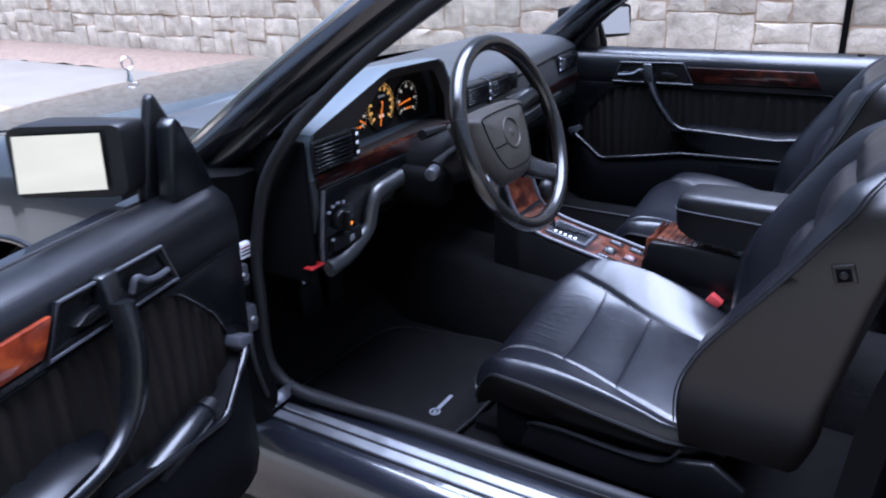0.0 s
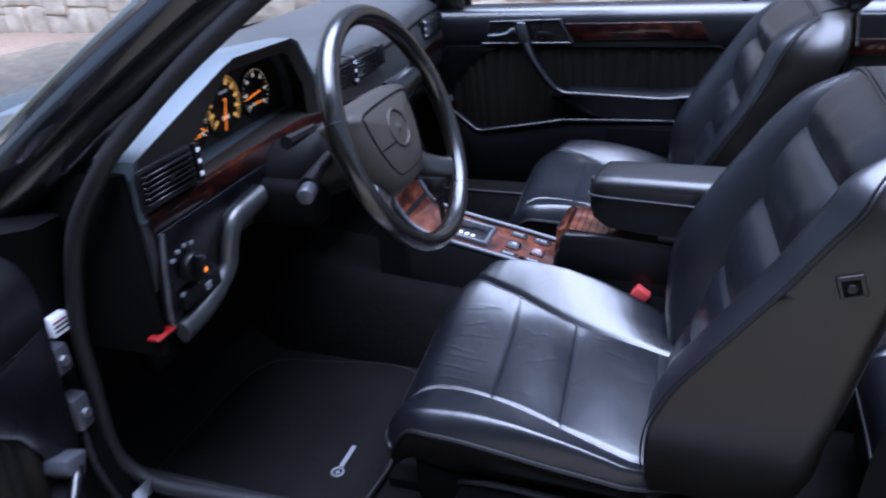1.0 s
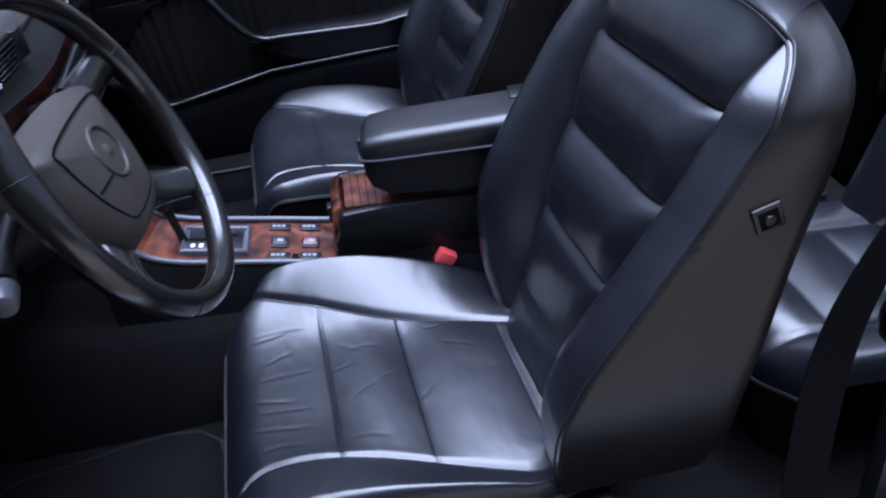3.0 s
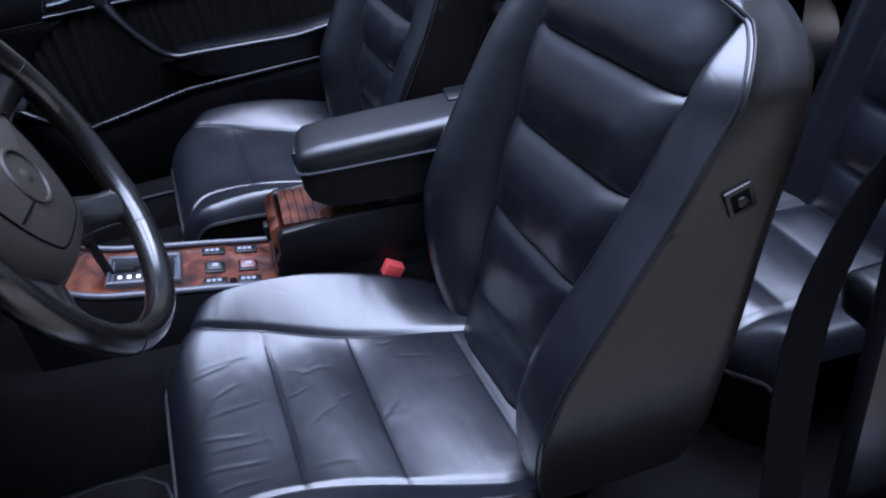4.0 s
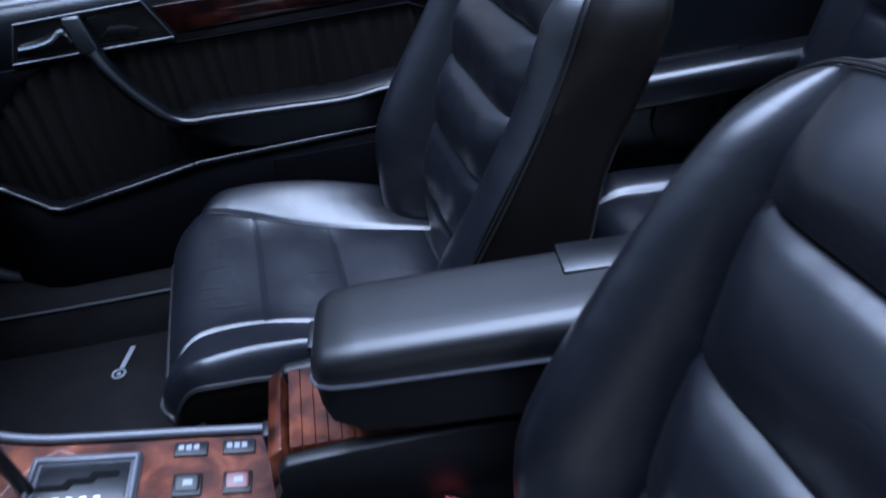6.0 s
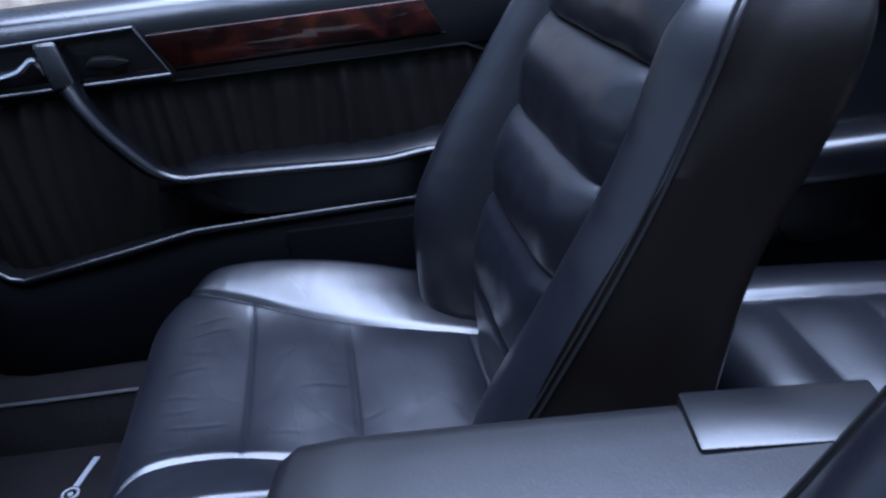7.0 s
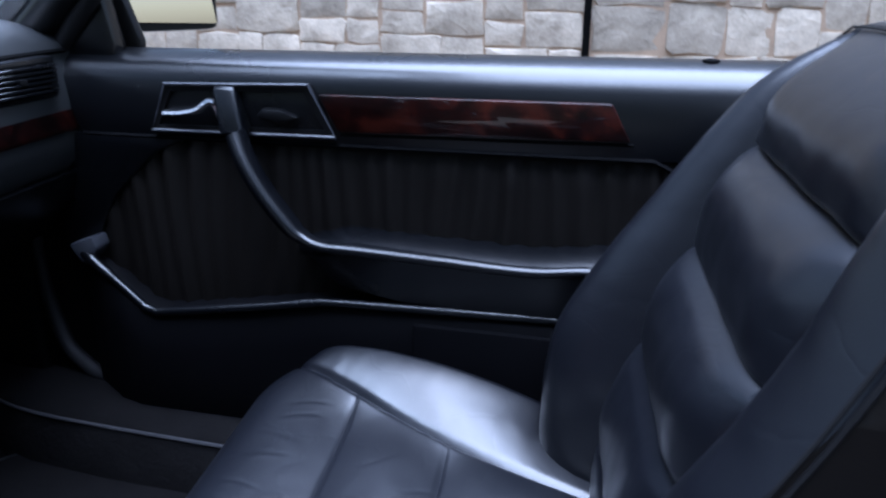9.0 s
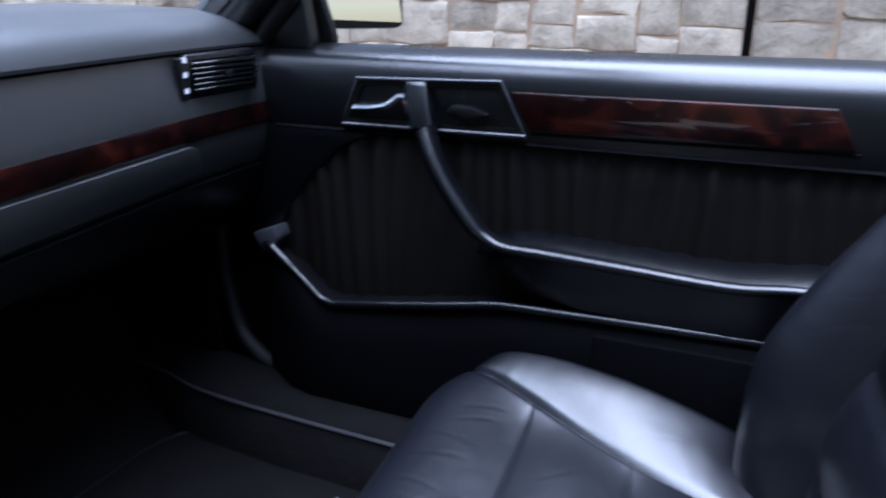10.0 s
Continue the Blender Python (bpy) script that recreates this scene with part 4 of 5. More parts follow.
    part("grip_head", prism(head, 0.0, 0.036, lambda u, v, w: V(u, w * (0.45 + 0.55 * (head[0][1] - v) / 0.057), v), 0.005, 3), TRIM, door, "satin black grip head")
    # handle frame
    def frame_ring(o, w0, w1, mat, name, parent, label=""):
        out = [(0.254 - o, 0.812 - o), (0.280 - o, 0.868 + o), (0.474 + o, 0.874 + o), (0.506 + o, 0.816 - o)]
        inn = [(0.262, 0.817), (0.284, 0.862), (0.470, 0.868), (0.496, 0.821)]
        bm = bmesh.new()
        rr = [[bm.verts.new(V(u, w, v)) for u, v in loop] for loop, w in ((out, w0), (out, w1), (inn, w1 - 0.001), (inn, w0 - 0.012))]
        for a, b in zip(rr, rr[1:]):
            for i in range(4):
                bm.faces.new((a[i], a[(i + 1) % 4], b[(i + 1) % 4], b[i]))
        bm.faces.new(rr[-1])
        return part(name, bm, mat, parent, label, angle=30)
    frame_ring(0.004, 0.0, 0.006, PLASTIC, "handle_frame", door, "black plastic handle surround")
    lines = [V(0.252, 0.0065, 0.810), V(0.277, 0.0065, 0.871), V(0.477, 0.0065, 0.877), V(0.511, 0.0065, 0.813)]
    part("frame_edge", tube(lines + [], 0.0025, 6, closed=True, up=(0.3, 0.2, 1)), RIM_GREY, door)
    # Driver's lever grey instead of chrome: its duller reflection is put into the colour.
    part("door_handle", tube(spline([V(0.272, 0.006, 0.832), V(0.30, 0.010, 0.834), V(0.325, 0.013, 0.840), V(0.345, 0.012, 0.852), V(0.352, 0.006, 0.832)], 5), 0.0050, 8, flat=1.0), RIM_GREY if open_door else CHROME, door, "inner door handle lever")
    part("adjuster", prism([(0.405, 0.835), (0.440, 0.828), (0.462, 0.836), (0.440, 0.845), (0.415, 0.846)], -0.004, 0.012, lambda u, v, w: V(u, w, v), 0.003), PLASTIC, door)
    for k in range(3):
        part("adjuster_mark", rbox(-0.5, 0.5, -0.5, 0.5, -0.5, 0.5, 0), GREEN if k == 1 and open_door else RIM_GREY, door, m=Matrix.Translation(V(0.42 + 0.016 * k, -0.004, 0.857)) @ Matrix.Diagonal((0.004, 0.004, 0.004, 1)))
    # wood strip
    part("wood_strip", prism([(0.488, 0.8655), (0.848, 0.8695), (0.872, 0.826), (0.514, 0.8195)], -0.006, 0.006, lambda u, v, w: V(u, w, v), 0.003), WOOD_LIT if open_door else WOOD, door, "lacquered burr walnut strip")
    # Matt black tube drawn as the shadow line below the strip.
    part("strip_shadow_line", tube([V(0.516, 0.0010, 0.816), V(0.876, 0.0010, 0.8225)], 0.002, 5), MATTE, door)
    # lock pin and window slot
    part("lock_pin", disc(V(0.955, -0.055, 0.911), (0, 0, 1), 0.010, 0.012, 14, bevel=0.002), MATTE, door)
    for d in (-0.072, -0.088):
        part("window_slot_seal", tube([V(0.14, d, 0.899), V(0.6, d, 0.904), V(1.28, d, 0.91)], 0.0055, 6), RUBBER, door)
    # corner piece and mirror
    part("corner_piece", prism([(0.03, 0.892), (0.195, 0.892), (0.198, 0.917), (0.148, 1.058), (0.136, 1.063)], -0.088, -0.070, lambda u, v, w: V(u, w, v), 0.006), PLASTIC, door)
    part("corner_lining", prism([(0.075, 0.894), (0.180, 0.894), (0.186, 0.912), (0.164, 1.020), (0.148, 1.030), (0.138, 1.022), (0.087, 0.935)], -0.058, -0.030, lambda u, v, w: V(u, w, v), 0.006), TRIM, door)
    MD, BACK, SLANT = (-0.160, 0.0, 0.2) if open_door else (-0.160, -0.080, 0.6)
    sq = lambda c: math.copysign(abs(c) ** 0.22, c)
    rings = []
    for s, k in ((0.245, 0.97), (0.238, 1.0), (0.19, 0.98), (0.14, 0.80), (0.12, 0.5)):
        cdm, czm, hd, hz = MD, 0.978, 0.092 * k, 0.056 * k
        loop = []
        for q in range(28):
            a = 2 * math.pi * q / 28
            ds = (-SLANT * hd * sq(math.cos(a)) - 0.04 * hz * sq(math.sin(a))) * (s > 0.2 or not open_door) + BACK
            loop.append(V(s + ds, cdm + hd * sq(math.cos(a)), czm + hz * sq(math.sin(a)) + 0.05 * hd * math.cos(a)))
        rings.append(loop)
    part("mirror_shell", loft(rings), PLASTIC, door, "black door mirror shell", angle=50)
    part("mirror_glass", prism([(-0.080, 0.931), (0.061, 0.939), (0.064, 1.024), (-0.072, 1.019)], 0.2455, 0.2475, lambda u, v, w: V(w + 0.001 - SLANT * u - (0.02 if open_door else 0.05) * (v - 0.976) + 0.004 + BACK, u + MD, v), 0.0), MIRROR if open_door else CLEAR_MIRROR, door, "mirror glass with a pale reflection")
    return door


for x in (-1.0, 1.7):
    for s in (-1, 1):
        tyre = part("wheel", disc((x, s * 0.745, 0.317), (0, 1, 0), 0.20, 0.17, 40, bevel=0.02), STEEL, car, "silver alloy wheel")
        part("tyre", tube([(x + 0.255 * math.cos(t), s * 0.745, 0.317 + 0.255 * math.sin(t)) for t in [2 * math.pi * i / 40 for i in range(40)]], 0.062, 12, closed=True, up=(0, 1, 0), flat=1.5), RUBBER, tyre)
a = radians(76)
car_door("open driver door with walnut strip and gathered panel", lambda s, d, z: (-0.26 + math.cos(a) * s + math.sin(a) * d, -0.82 - math.sin(a) * s + math.cos(a) * d, z), True)
car_door("closed passenger door with walnut strip and armrest", lambda s, d, z: (-0.40 + s, 0.70 - d, z), False)


# ---- dashboard ----
dash = thing("dashboard", "dark grey vinyl dashboard with walnut strip", "dashboard", (-0.5, 0, 0.62))


def face_x(y):
    return -0.212 - 0.062 * smooth01((y - 0.05) / 0.65)


def dash_ring(y, low):
    x = face_x(y)
    e = 0.006 * smooth01((abs(y) - 0.66) / 0.08)
    if low:
        top = [(-0.56, 0.95), (-0.34, 0.93), (-0.325, 0.865), (x - 0.03, 0.862), (x - 0.008, 0.858)]
    else:
        top = [(-0.56, 0.958 - 4 * e), (-0.34, 0.955 - 4 * e), (x - 0.045, 0.945 - 3 * e), (x - 0.018, 0.925 - 2 * e), (x - 0.013, 0.90)]
    pts = [(-0.68, 0.80), (-0.68, 0.918), (-0.64, 0.938)] + top + [(x, 0.845), (x + 0.002, 0.81), (x - 0.006, 0.76), (x - 0.03, 0.735), (x - 0.12, 0.70), (-0.60, 0.66)]
    return [(px, y, pz) for px, pz in pts]


ys = [(-0.728, 0), (-0.70, 0), (-0.615, 0), (-0.575, 0), (-0.570, 1), (-0.40, 1), (-0.17, 1), (-0.165, 0), (-0.05, 0), (0.10, 0), (0.25, 0), (0.40, 0), (0.52, 0), (0.64, 0), (0.70, 0), (0.745, 0)]
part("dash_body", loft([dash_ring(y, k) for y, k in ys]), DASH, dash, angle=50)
part("pad_gap", tube([(face_x(y) - 0.012, y, 0.907) for y in [0.10 + 0.62 * i / 12 for i in range(13)]], 0.0035, 6), MATTE, dash)
part("dash_end", rbox(-0.46, -0.214, -0.746, -0.729, 0.66, 0.938, 0.006), MATTE, dash)
# binnacle
outer = [(-0.728, 0.915), (-0.716, 0.945), (-0.485, 1.016), (-0.455, 1.023), (-0.272, 1.017), (-0.250, 1.006), (-0.200, 0.925), (-0.198, 0.862), (-0.728, 0.862)]
inner = [(-0.595, 0.893), (-0.586, 0.914), (-0.470, 0.995), (-0.450, 1.002), (-0.288, 0.996), (-0.270, 0.987), (-0.232, 0.925), (-0.230, 0.868), (-0.582, 0.864)]
face = [(-0.575, 0.893), (-0.568, 0.910), (-0.455, 0.985), (-0.435, 0.992), (-0.215, 0.988), (-0.200, 0.98), (-0.172, 0.925), (-0.170, 0.868), (-0.565, 0.864)]
front = [(-0.728, 0.93), (-0.66, 0.942), (-0.45, 0.965), (-0.41, 0.97), (-0.21, 0.968), (-0.18, 0.965), (-0.13, 0.95), (-0.13, 0.90), (-0.70, 0.90)]
tip = [(-0.72, 0.93), (-0.66, 0.94), (-0.45, 0.952), (-0.41, 0.955), (-0.21, 0.953), (-0.18, 0.95), (-0.12, 0.94), (-0.12, 0.90), (-0.72, 0.90)]
ring = lambda o, x: [(x, y, z) for y, z in o]
sh = lambda o, k: [(y * (1 - k) + -0.38 * k, z * (1 - k) + 0.93 * k) for y, z in o]
part("binnacle", loft([ring(sh(outer, 0.03), -0.214), ring(outer, -0.212), ring(outer, -0.25), ring(front, -0.50), ring(tip, -0.62)], cap=False), DASH_LIT, dash, "hooded instrument binnacle", angle=28)
part("hood_lining", loft([ring(face, -0.302), ring(inner, -0.225), ring(sh(outer, 0.03), -0.214)], cap=False), LINING, dash, "dark lining inside the hood", angle=28)
cluster = part("instrument_panel", prism([(y, z) for y, z in face], -0.308, -0.300, lambda u, v, w: (w, u, v)), DARK_GLASS, dash, "black instrument panel with amber dials")
for cy, cz, r, mat, needle in ((-0.476, 0.917, 0.037, PALE, 120), (-0.386, 0.928, 0.052, AMBER, 192), (-0.284, 0.922, 0.044, PALE, 262)):
    dial = part("dial", disc((-0.298, cy, cz), (1, 0, 0), r, 0.006, 36), DIAL_FACE, cluster)
    c = Vector((-0.2945, cy, cz))
    main = mat is AMBER
    bm = bmesh.new()
    count = 41 if main else 25
    for k in range(count):
        an = radians(-132 + 264 * k / (count - 1))
        u, w = Vector((0, math.sin(an), math.cos(an))), Vector((0, math.cos(an), -math.sin(an)))
        long_ = k % 4 == 0
        for ro, ri, h in ((0.97, 0.84 if long_ else 0.89, 0.0011 if long_ else 0.0007),) + (((0.80, 0.64, 0.0030),) if long_ else ()):
            bm.faces.new([bm.verts.new(c + u * r * ro - w * h), bm.verts.new(c + u * r * ro + w * h), bm.verts.new(c + u * r * ri + w * h), bm.verts.new(c + u * r * ri - w * h)])
    part("dial_marks", bm, mat, dial, "amber scale" if main else "")
    if main:
        part("dial_ring", tube([c + Vector((0, r * 0.82 * math.sin(t), r * 0.82 * math.cos(t))) for t in [radians(-132 + 8.8 * i) for i in range(31)]], 0.0007, 5, up=(1, 0, 0)), AMBER, dial)
        part("trip_counter", rbox(-0.295, -0.294, cy - 0.009, cy + 0.009, cz - 0.026, cz - 0.019, 0), PALE, dial)
    else:
        for k in range(3):
            part("warning_mark", rbox(-0.295, -0.294, cy - 0.014 + 0.011 * k, cy - 0.008 + 0.011 * k, cz - 0.022, cz - 0.017, 0), ORANGE if k else PALE, dial)
    an = radians(needle)
    tail = Vector((0, math.sin(an), math.cos(an)))
    part("needle", tube([c + tail * (-0.2 * r) + Vector((0.003, 0, 0)), c + tail * (0.86 * r) + Vector((0.003, 0, 0))], [0.0022, 0.0011], 6), ORANGE, dial, "orange needle")
    part("needle_hub", disc(c + Vector((0.002, 0, 0)), (1, 0, 0), 0.007 if main else 0.005, 0.004, 16), DIAL_FACE, dial)
    part("dial_bezel", tube([c + Vector((0.0005, r * 1.02 * math.sin(t), r * 1.02 * math.cos(t))) for t in [2 * math.pi * i / 36 for i in range(36)]], 0.0016, 6, closed=True, up=(1, 0, 0)), PLASTIC, dial)
part("redline_mark", rbox(-0.2945, -0.2938, -0.254, -0.246, 0.925, 0.935, 0), RED, cluster, "red band of the rev counter")
part("odometer_bar", rbox(-0.2945, -0.2938, -0.394, -0.370, 0.946, 0.951, 0), WHITE, cluster)


def air_vent(y0, y1, z0, z1, x, slats, parent, name="air_vent"):
    box = part(name, rbox(x - 0.05, x + 0.004, y0, y1, z0, z1, 0.004), TRIM, parent, "black slatted air vent")
    part("vent_mouth", rbox(x + 0.001, x + 0.0052, y0 + 0.008, y1 - 0.008, z0 + 0.006, z1 - 0.006, 0), MATTE, box)
    for k in range(slats):
        z = z0 + 0.011 + (z1 - z0 - 0.022) * k / (slats - 1)
        part("slat", rbox(x - 0.004, x + 0.011, y0 + 0.007, y1 - 0.007, z - 0.0020, z + 0.0020, 0.0008, 1), TRIM, box)
    part("vent_knob", rbox(x, x + 0.012, (y0 + y1) / 2 - 0.006, (y0 + y1) / 2 + 0.006, (z0 + z1) / 2 - 0.004, (z0 + z1) / 2 + 0.004, 0.002), PLASTIC, box)
    return box


air_vent(-0.722, -0.602, 0.874, 0.934, -0.212, 6, dash)
air_vent(0.535, 0.672, 0.852, 0.905, -0.268, 6, dash)
air_vent(-0.155, -0.048, 0.878, 0.934, -0.214, 6, dash)
air_vent(-0.038, 0.072, 0.878, 0.934, -0.214, 6, dash)
for y, x in ((-0.592, -0.2075), (-0.043, -0.2075), (0.526, -0.262)):
    wheelbox = part("vent_wheel", rbox(x - 0.01, x + 0.002, y - 0.006, y + 0.006, 0.875 if y < 0.3 else 0.852, 0.932 if y < 0.3 else 0.902, 0.002), PLASTIC, dash)
    for k in (0.886, 0.905, 0.922):
        part("wheel_mark", rbox(x + 0.0015, x + 0.003, y - 0.003, y + 0.003, k - 0.003 - (0.022 if y > 0.3 else 0), k + 0.003 - (0.022 if y > 0.3 else 0), 0), WHITE, wheelbox)
part("switch_row", rbox(-0.225, -0.206, 0.080, 0.115, 0.885, 0.93, 0.003), PLASTIC, dash)
st = [(y, 0.876, 0.845) for y in [-0.715 + 1.435 * i / 40 for i in range(41)]]
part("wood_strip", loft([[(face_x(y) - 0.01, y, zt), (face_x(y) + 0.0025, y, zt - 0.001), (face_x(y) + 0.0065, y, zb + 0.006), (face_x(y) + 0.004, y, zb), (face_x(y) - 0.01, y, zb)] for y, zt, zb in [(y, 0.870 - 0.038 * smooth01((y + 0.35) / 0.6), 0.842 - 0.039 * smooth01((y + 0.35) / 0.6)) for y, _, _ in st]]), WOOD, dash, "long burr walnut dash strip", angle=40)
# glove box
gl = [(0.16, 0.750), (0.16, 0.800), (0.52, 0.799), (0.535, 0.792), (0.554, 0.765), (0.548, 0.757), (0.532, 0.753)]
part("glovebox_lid", prism(gl, 0.0, 0.012, lambda u, v, w: (face_x(u) - 0.002 + w - 0.35 * max(0, 0.80 - v), u, v), 0.003), DASH, dash, "glovebox lid")
part("lower_dash", loft([[(-0.70, y, 0.70), (face_x(y) - 0.005, y, 0.745), (face_x(y) - 0.02, y, 0.70), (-0.36, y, 0.64), (-0.66, y, 0.56)] for y in (0.10, 0.3, 0.5, 0.70, 0.72)]), TRIM, dash, angle=40)
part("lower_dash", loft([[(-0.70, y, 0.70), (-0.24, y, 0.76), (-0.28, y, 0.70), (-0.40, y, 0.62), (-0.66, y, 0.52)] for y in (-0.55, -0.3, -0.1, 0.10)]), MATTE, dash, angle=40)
# lighting panel by the door
pan = [(-0.712, 0.842), (-0.722, 0.78), (-0.722, 0.70), (-0.70, 0.672), (-0.645, 0.668), (-0.598, 0.690), (-0.575, 0.712), (-0.560, 0.752), (-0.530, 0.772), (-0.440, 0.786), (-0.40, 0.842)]
panel = part("lighting_panel", prism(pan, -0.30, -0.203, lambda u, v, w: (w - 0.10 * (0.842 - v), u, v), 0.006), TRIM, dash, "black switch panel")
lipline = [( -0.198 - 0.10 * (0.842 - z), y, z) for y, z in [(-0.70, 0.676), (-0.645, 0.682), (-0.602, 0.698), (-0.570, 0.722), (-0.560, 0.757), (-0.542, 0.786), (-0.50, 0.792), (-0.44, 0.797)]]
part("panel_lip", tube(spline(lipline, 6), 0.018, 12, flat=0.75, up=(1, 0, 0)), DASH, panel, "thick padded lip", angle=70)
part("panel_frame", tube(spline([(-0.202, -0.708, 0.84), (-0.205, -0.716, 0.78), (-0.213, -0.716, 0.71), (-0.222, -0.698, 0.68)], 5), 0.004, 6), RIM_GREY, panel)
sw = part("rotary_switch", disc((-0.203, -0.662, 0.768), (1, 0, -0.1), 0.022, 0.014, 28, bevel=0.003), PLASTIC, panel)
part("switch_grip", rbox(-0.197, -0.180, -0.667, -0.657, 0.748, 0.788, 0.003), PLASTIC, sw)
part("switch_mark", rbox(-0.1805, -0.179, -0.664, -0.658, 0.762, 0.768, 0), ORANGE, sw)
for y, z in ((-0.695, 0.792), (-0.682, 0.800), (-0.666, 0.803), (-0.650, 0.800), (-0.632, 0.765), (-0.634, 0.752), (-0.690, 0.735)):
    part("symbol_mark", rbox(-0.2075, -0.2035, y - 0.004, y + 0.004, z - 0.0022, z + 0.0022, 0), PRINT, panel)
part("push_button", rbox(-0.216, -0.203, -0.69, -0.60, 0.708, 0.736, 0.003), PLASTIC, panel)
part("button_mark", rbox(-0.2035, -0.2015, -0.642, -0.628, 0.715, 0.728, 0.001), PRINT, panel)
part("bonnet_release", rbox(-0.228, -0.206, -0.757, -0.718, 0.6945, 0.699, 0.002), RED, dash, "red bonnet release handle")

# ---- steering wheel ----
WC, TH = Vector((-0.004, -0.374, 0.884)), radians(21)
NRM, UPV, RGT = Vector((math.cos(TH), 0, math.sin(TH))), Vector((-math.sin(TH), 0, math.cos(TH))), Vector((0, 1, 0))
wheel = thing("steering_wheel", "black leather steering wheel with four spokes", "steering wheel", tuple(WC))
W = lambda r, u, n: WC + RGT * r + UPV * u + NRM * n
RN = 0.030
part("rim", tube([W(0.188 * math.cos(t), 0.188 * math.sin(t), RN) for t in [2 * math.pi * i / 96 for i in range(96)]], 0.0155, 14, closed=True, up=tuple(NRM), flat=1.1), WHEEL_LEATHER, wheel, "worn black leather rim", angle=80)
for t in (radians(20), radians(160), radians(232), radians(308)):
    part("rim_seam", tube([W(0.188 * math.cos(t) + 0.0158 * math.cos(q) * math.cos(t), 0.188 * math.sin(t) + 0.0158 * math.cos(q) * math.sin(t), RN + 0.0172 * math.sin(q)) for q in [2 * math.pi * i / 14 for i in range(14)]], 0.0004, 4, closed=True), PLASTIC, wheel)
pad = [(-0.098, 0.066), (0.098, 0.066), (0.116, 0.040), (0.106, -0.020), (0.082, -0.070), (0.050, -0.094), (-0.050, -0.094), (-0.082, -0.070), (-0.106, -0.020), (-0.116, 0.040)]
PADS = spline([(u, v, 0) for u, v in pad], 4, closed=True)
part("airbag_pad", loft([[W(p.x * k, p.y * k, n) for p in PADS] for k, n in ((0.55, -0.055), (0.98, -0.04), (1.0, -0.022), (0.97, -0.004), (0.88, 0.012), (0.70, 0.021), (0.40, 0.026), (0.05, 0.028))]), PAD, wheel, "textured grey-black airbag pad", angle=60)
groove = [W(p.x * 0.72, p.y * 0.72 + 0.004, 0.0208) for p in PADS]
part("pad_groove", tube(groove, 0.0014, 5, closed=True), MATTE, wheel)
part("pad_line", tube([W(-0.07, -0.012, 0.0225), W(-0.03, -0.012, 0.027)], 0.0014, 5), MATTE, wheel)
emb = part("emblem_ring", tube([W(0.030 * math.cos(t), 0.030 * math.sin(t) + 0.004, 0.0270) for t in [2 * math.pi * i / 32 for i in range(32)]], 0.0028, 6, closed=True), PAD, wheel, "plain round moulded emblem")
part("emblem_boss", tube([W(0, 0.004, 0.024), W(0, 0.004, 0.0300)], [0.014, 0.005], 12), PAD, emb)
for r0, u0, r1, u1 in ((0.10, 0.040, 0.180, 0.060), (-0.10, 0.040, -0.180, 0.060), (0.072, -0.074, 0.138, -0.122), (-0.072, -0.074, -0.138, -0.122)):
    line = [W(r0 + (r1 - r0) * t, u0 + (u1 - u0) * t, -0.012 + (RN + 0.008) * t ** 1.5) for t in (0, 0.35, 0.7, 1)]
    part("spoke", tube(line, [0.032, 0.025, 0.022, 0.024], 12, up=tuple(NRM), flat=0.42), WHEEL_LEATHER, wheel, angle=70)
part("column_shroud", tube([W(0, 0, -0.05), W(0, -0.004, -0.09), W(0, -0.008, -0.24)], [0.050, 0.060, 0.064], 18, up=(0, 1, 0)), PLASTIC, wheel, angle=60)
part("key_lock_shroud", rbox(-0.26, -0.10, -0.46, -0.40, 0.74, 0.82, 0.02, 3), MATTE, wheel)
stalk = part("indicator_stalk", tube([(-0.085, -0.42, 0.862), (-0.072, -0.49, 0.862), (-0.055, -0.555, 0.860)], [0.009, 0.010, 0.015], 10, up=(0, 0, 1)), PLASTIC, wheel)
part("stalk_end", disc((-0.047, -0.572, 0.858), (0.25, -1, -0.05), 0.0125, 0.034, 14, bevel=0.004), RIM_GREY, stalk)
part("cruise_stalk", tube([(-0.11, -0.42, 0.905), (-0.105, -0.515, 0.911)], [0.007, 0.011], 8, up=(0, 0, 1)), PLASTIC, wheel)

# ---- centre console ----
con = thing("centre_console", "walnut-topped centre console with window switches", "console", (0.1, 0.015, 0.40))
CP = [(0.205, 0.488), (0.16, 0.498), (0.10, 0.512), (0.0, 0.534), (-0.06, 0.549), (-0.105, 0.572), (-0.135, 0.612), (-0.155, 0.665), (-0.17, 0.72), (-0.185, 0.80)]


def con_z(x):
    return lerp_table([(p, q) for p, q in CP[::-1]], x)


CY = 0.015
part("console_body", loft([[(x, CY - 0.082, 0.30), (x, CY - 0.079, z - 0.012), (x, CY - 0.074, z - 0.004), (x, CY + 0.074, z - 0.004), (x, CY + 0.079, z - 0.012), (x, CY + 0.082, 0.30)] for x, z in [(0.46, 0.47), (0.21, 0.486)] + CP]), PLASTIC, con, angle=40)
CPS = spline([(x, 0, z) for x, z in CP], 4)
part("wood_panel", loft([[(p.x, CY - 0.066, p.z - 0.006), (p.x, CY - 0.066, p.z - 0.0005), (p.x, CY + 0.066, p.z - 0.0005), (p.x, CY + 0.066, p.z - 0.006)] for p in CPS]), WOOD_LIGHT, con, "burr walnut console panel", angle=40)
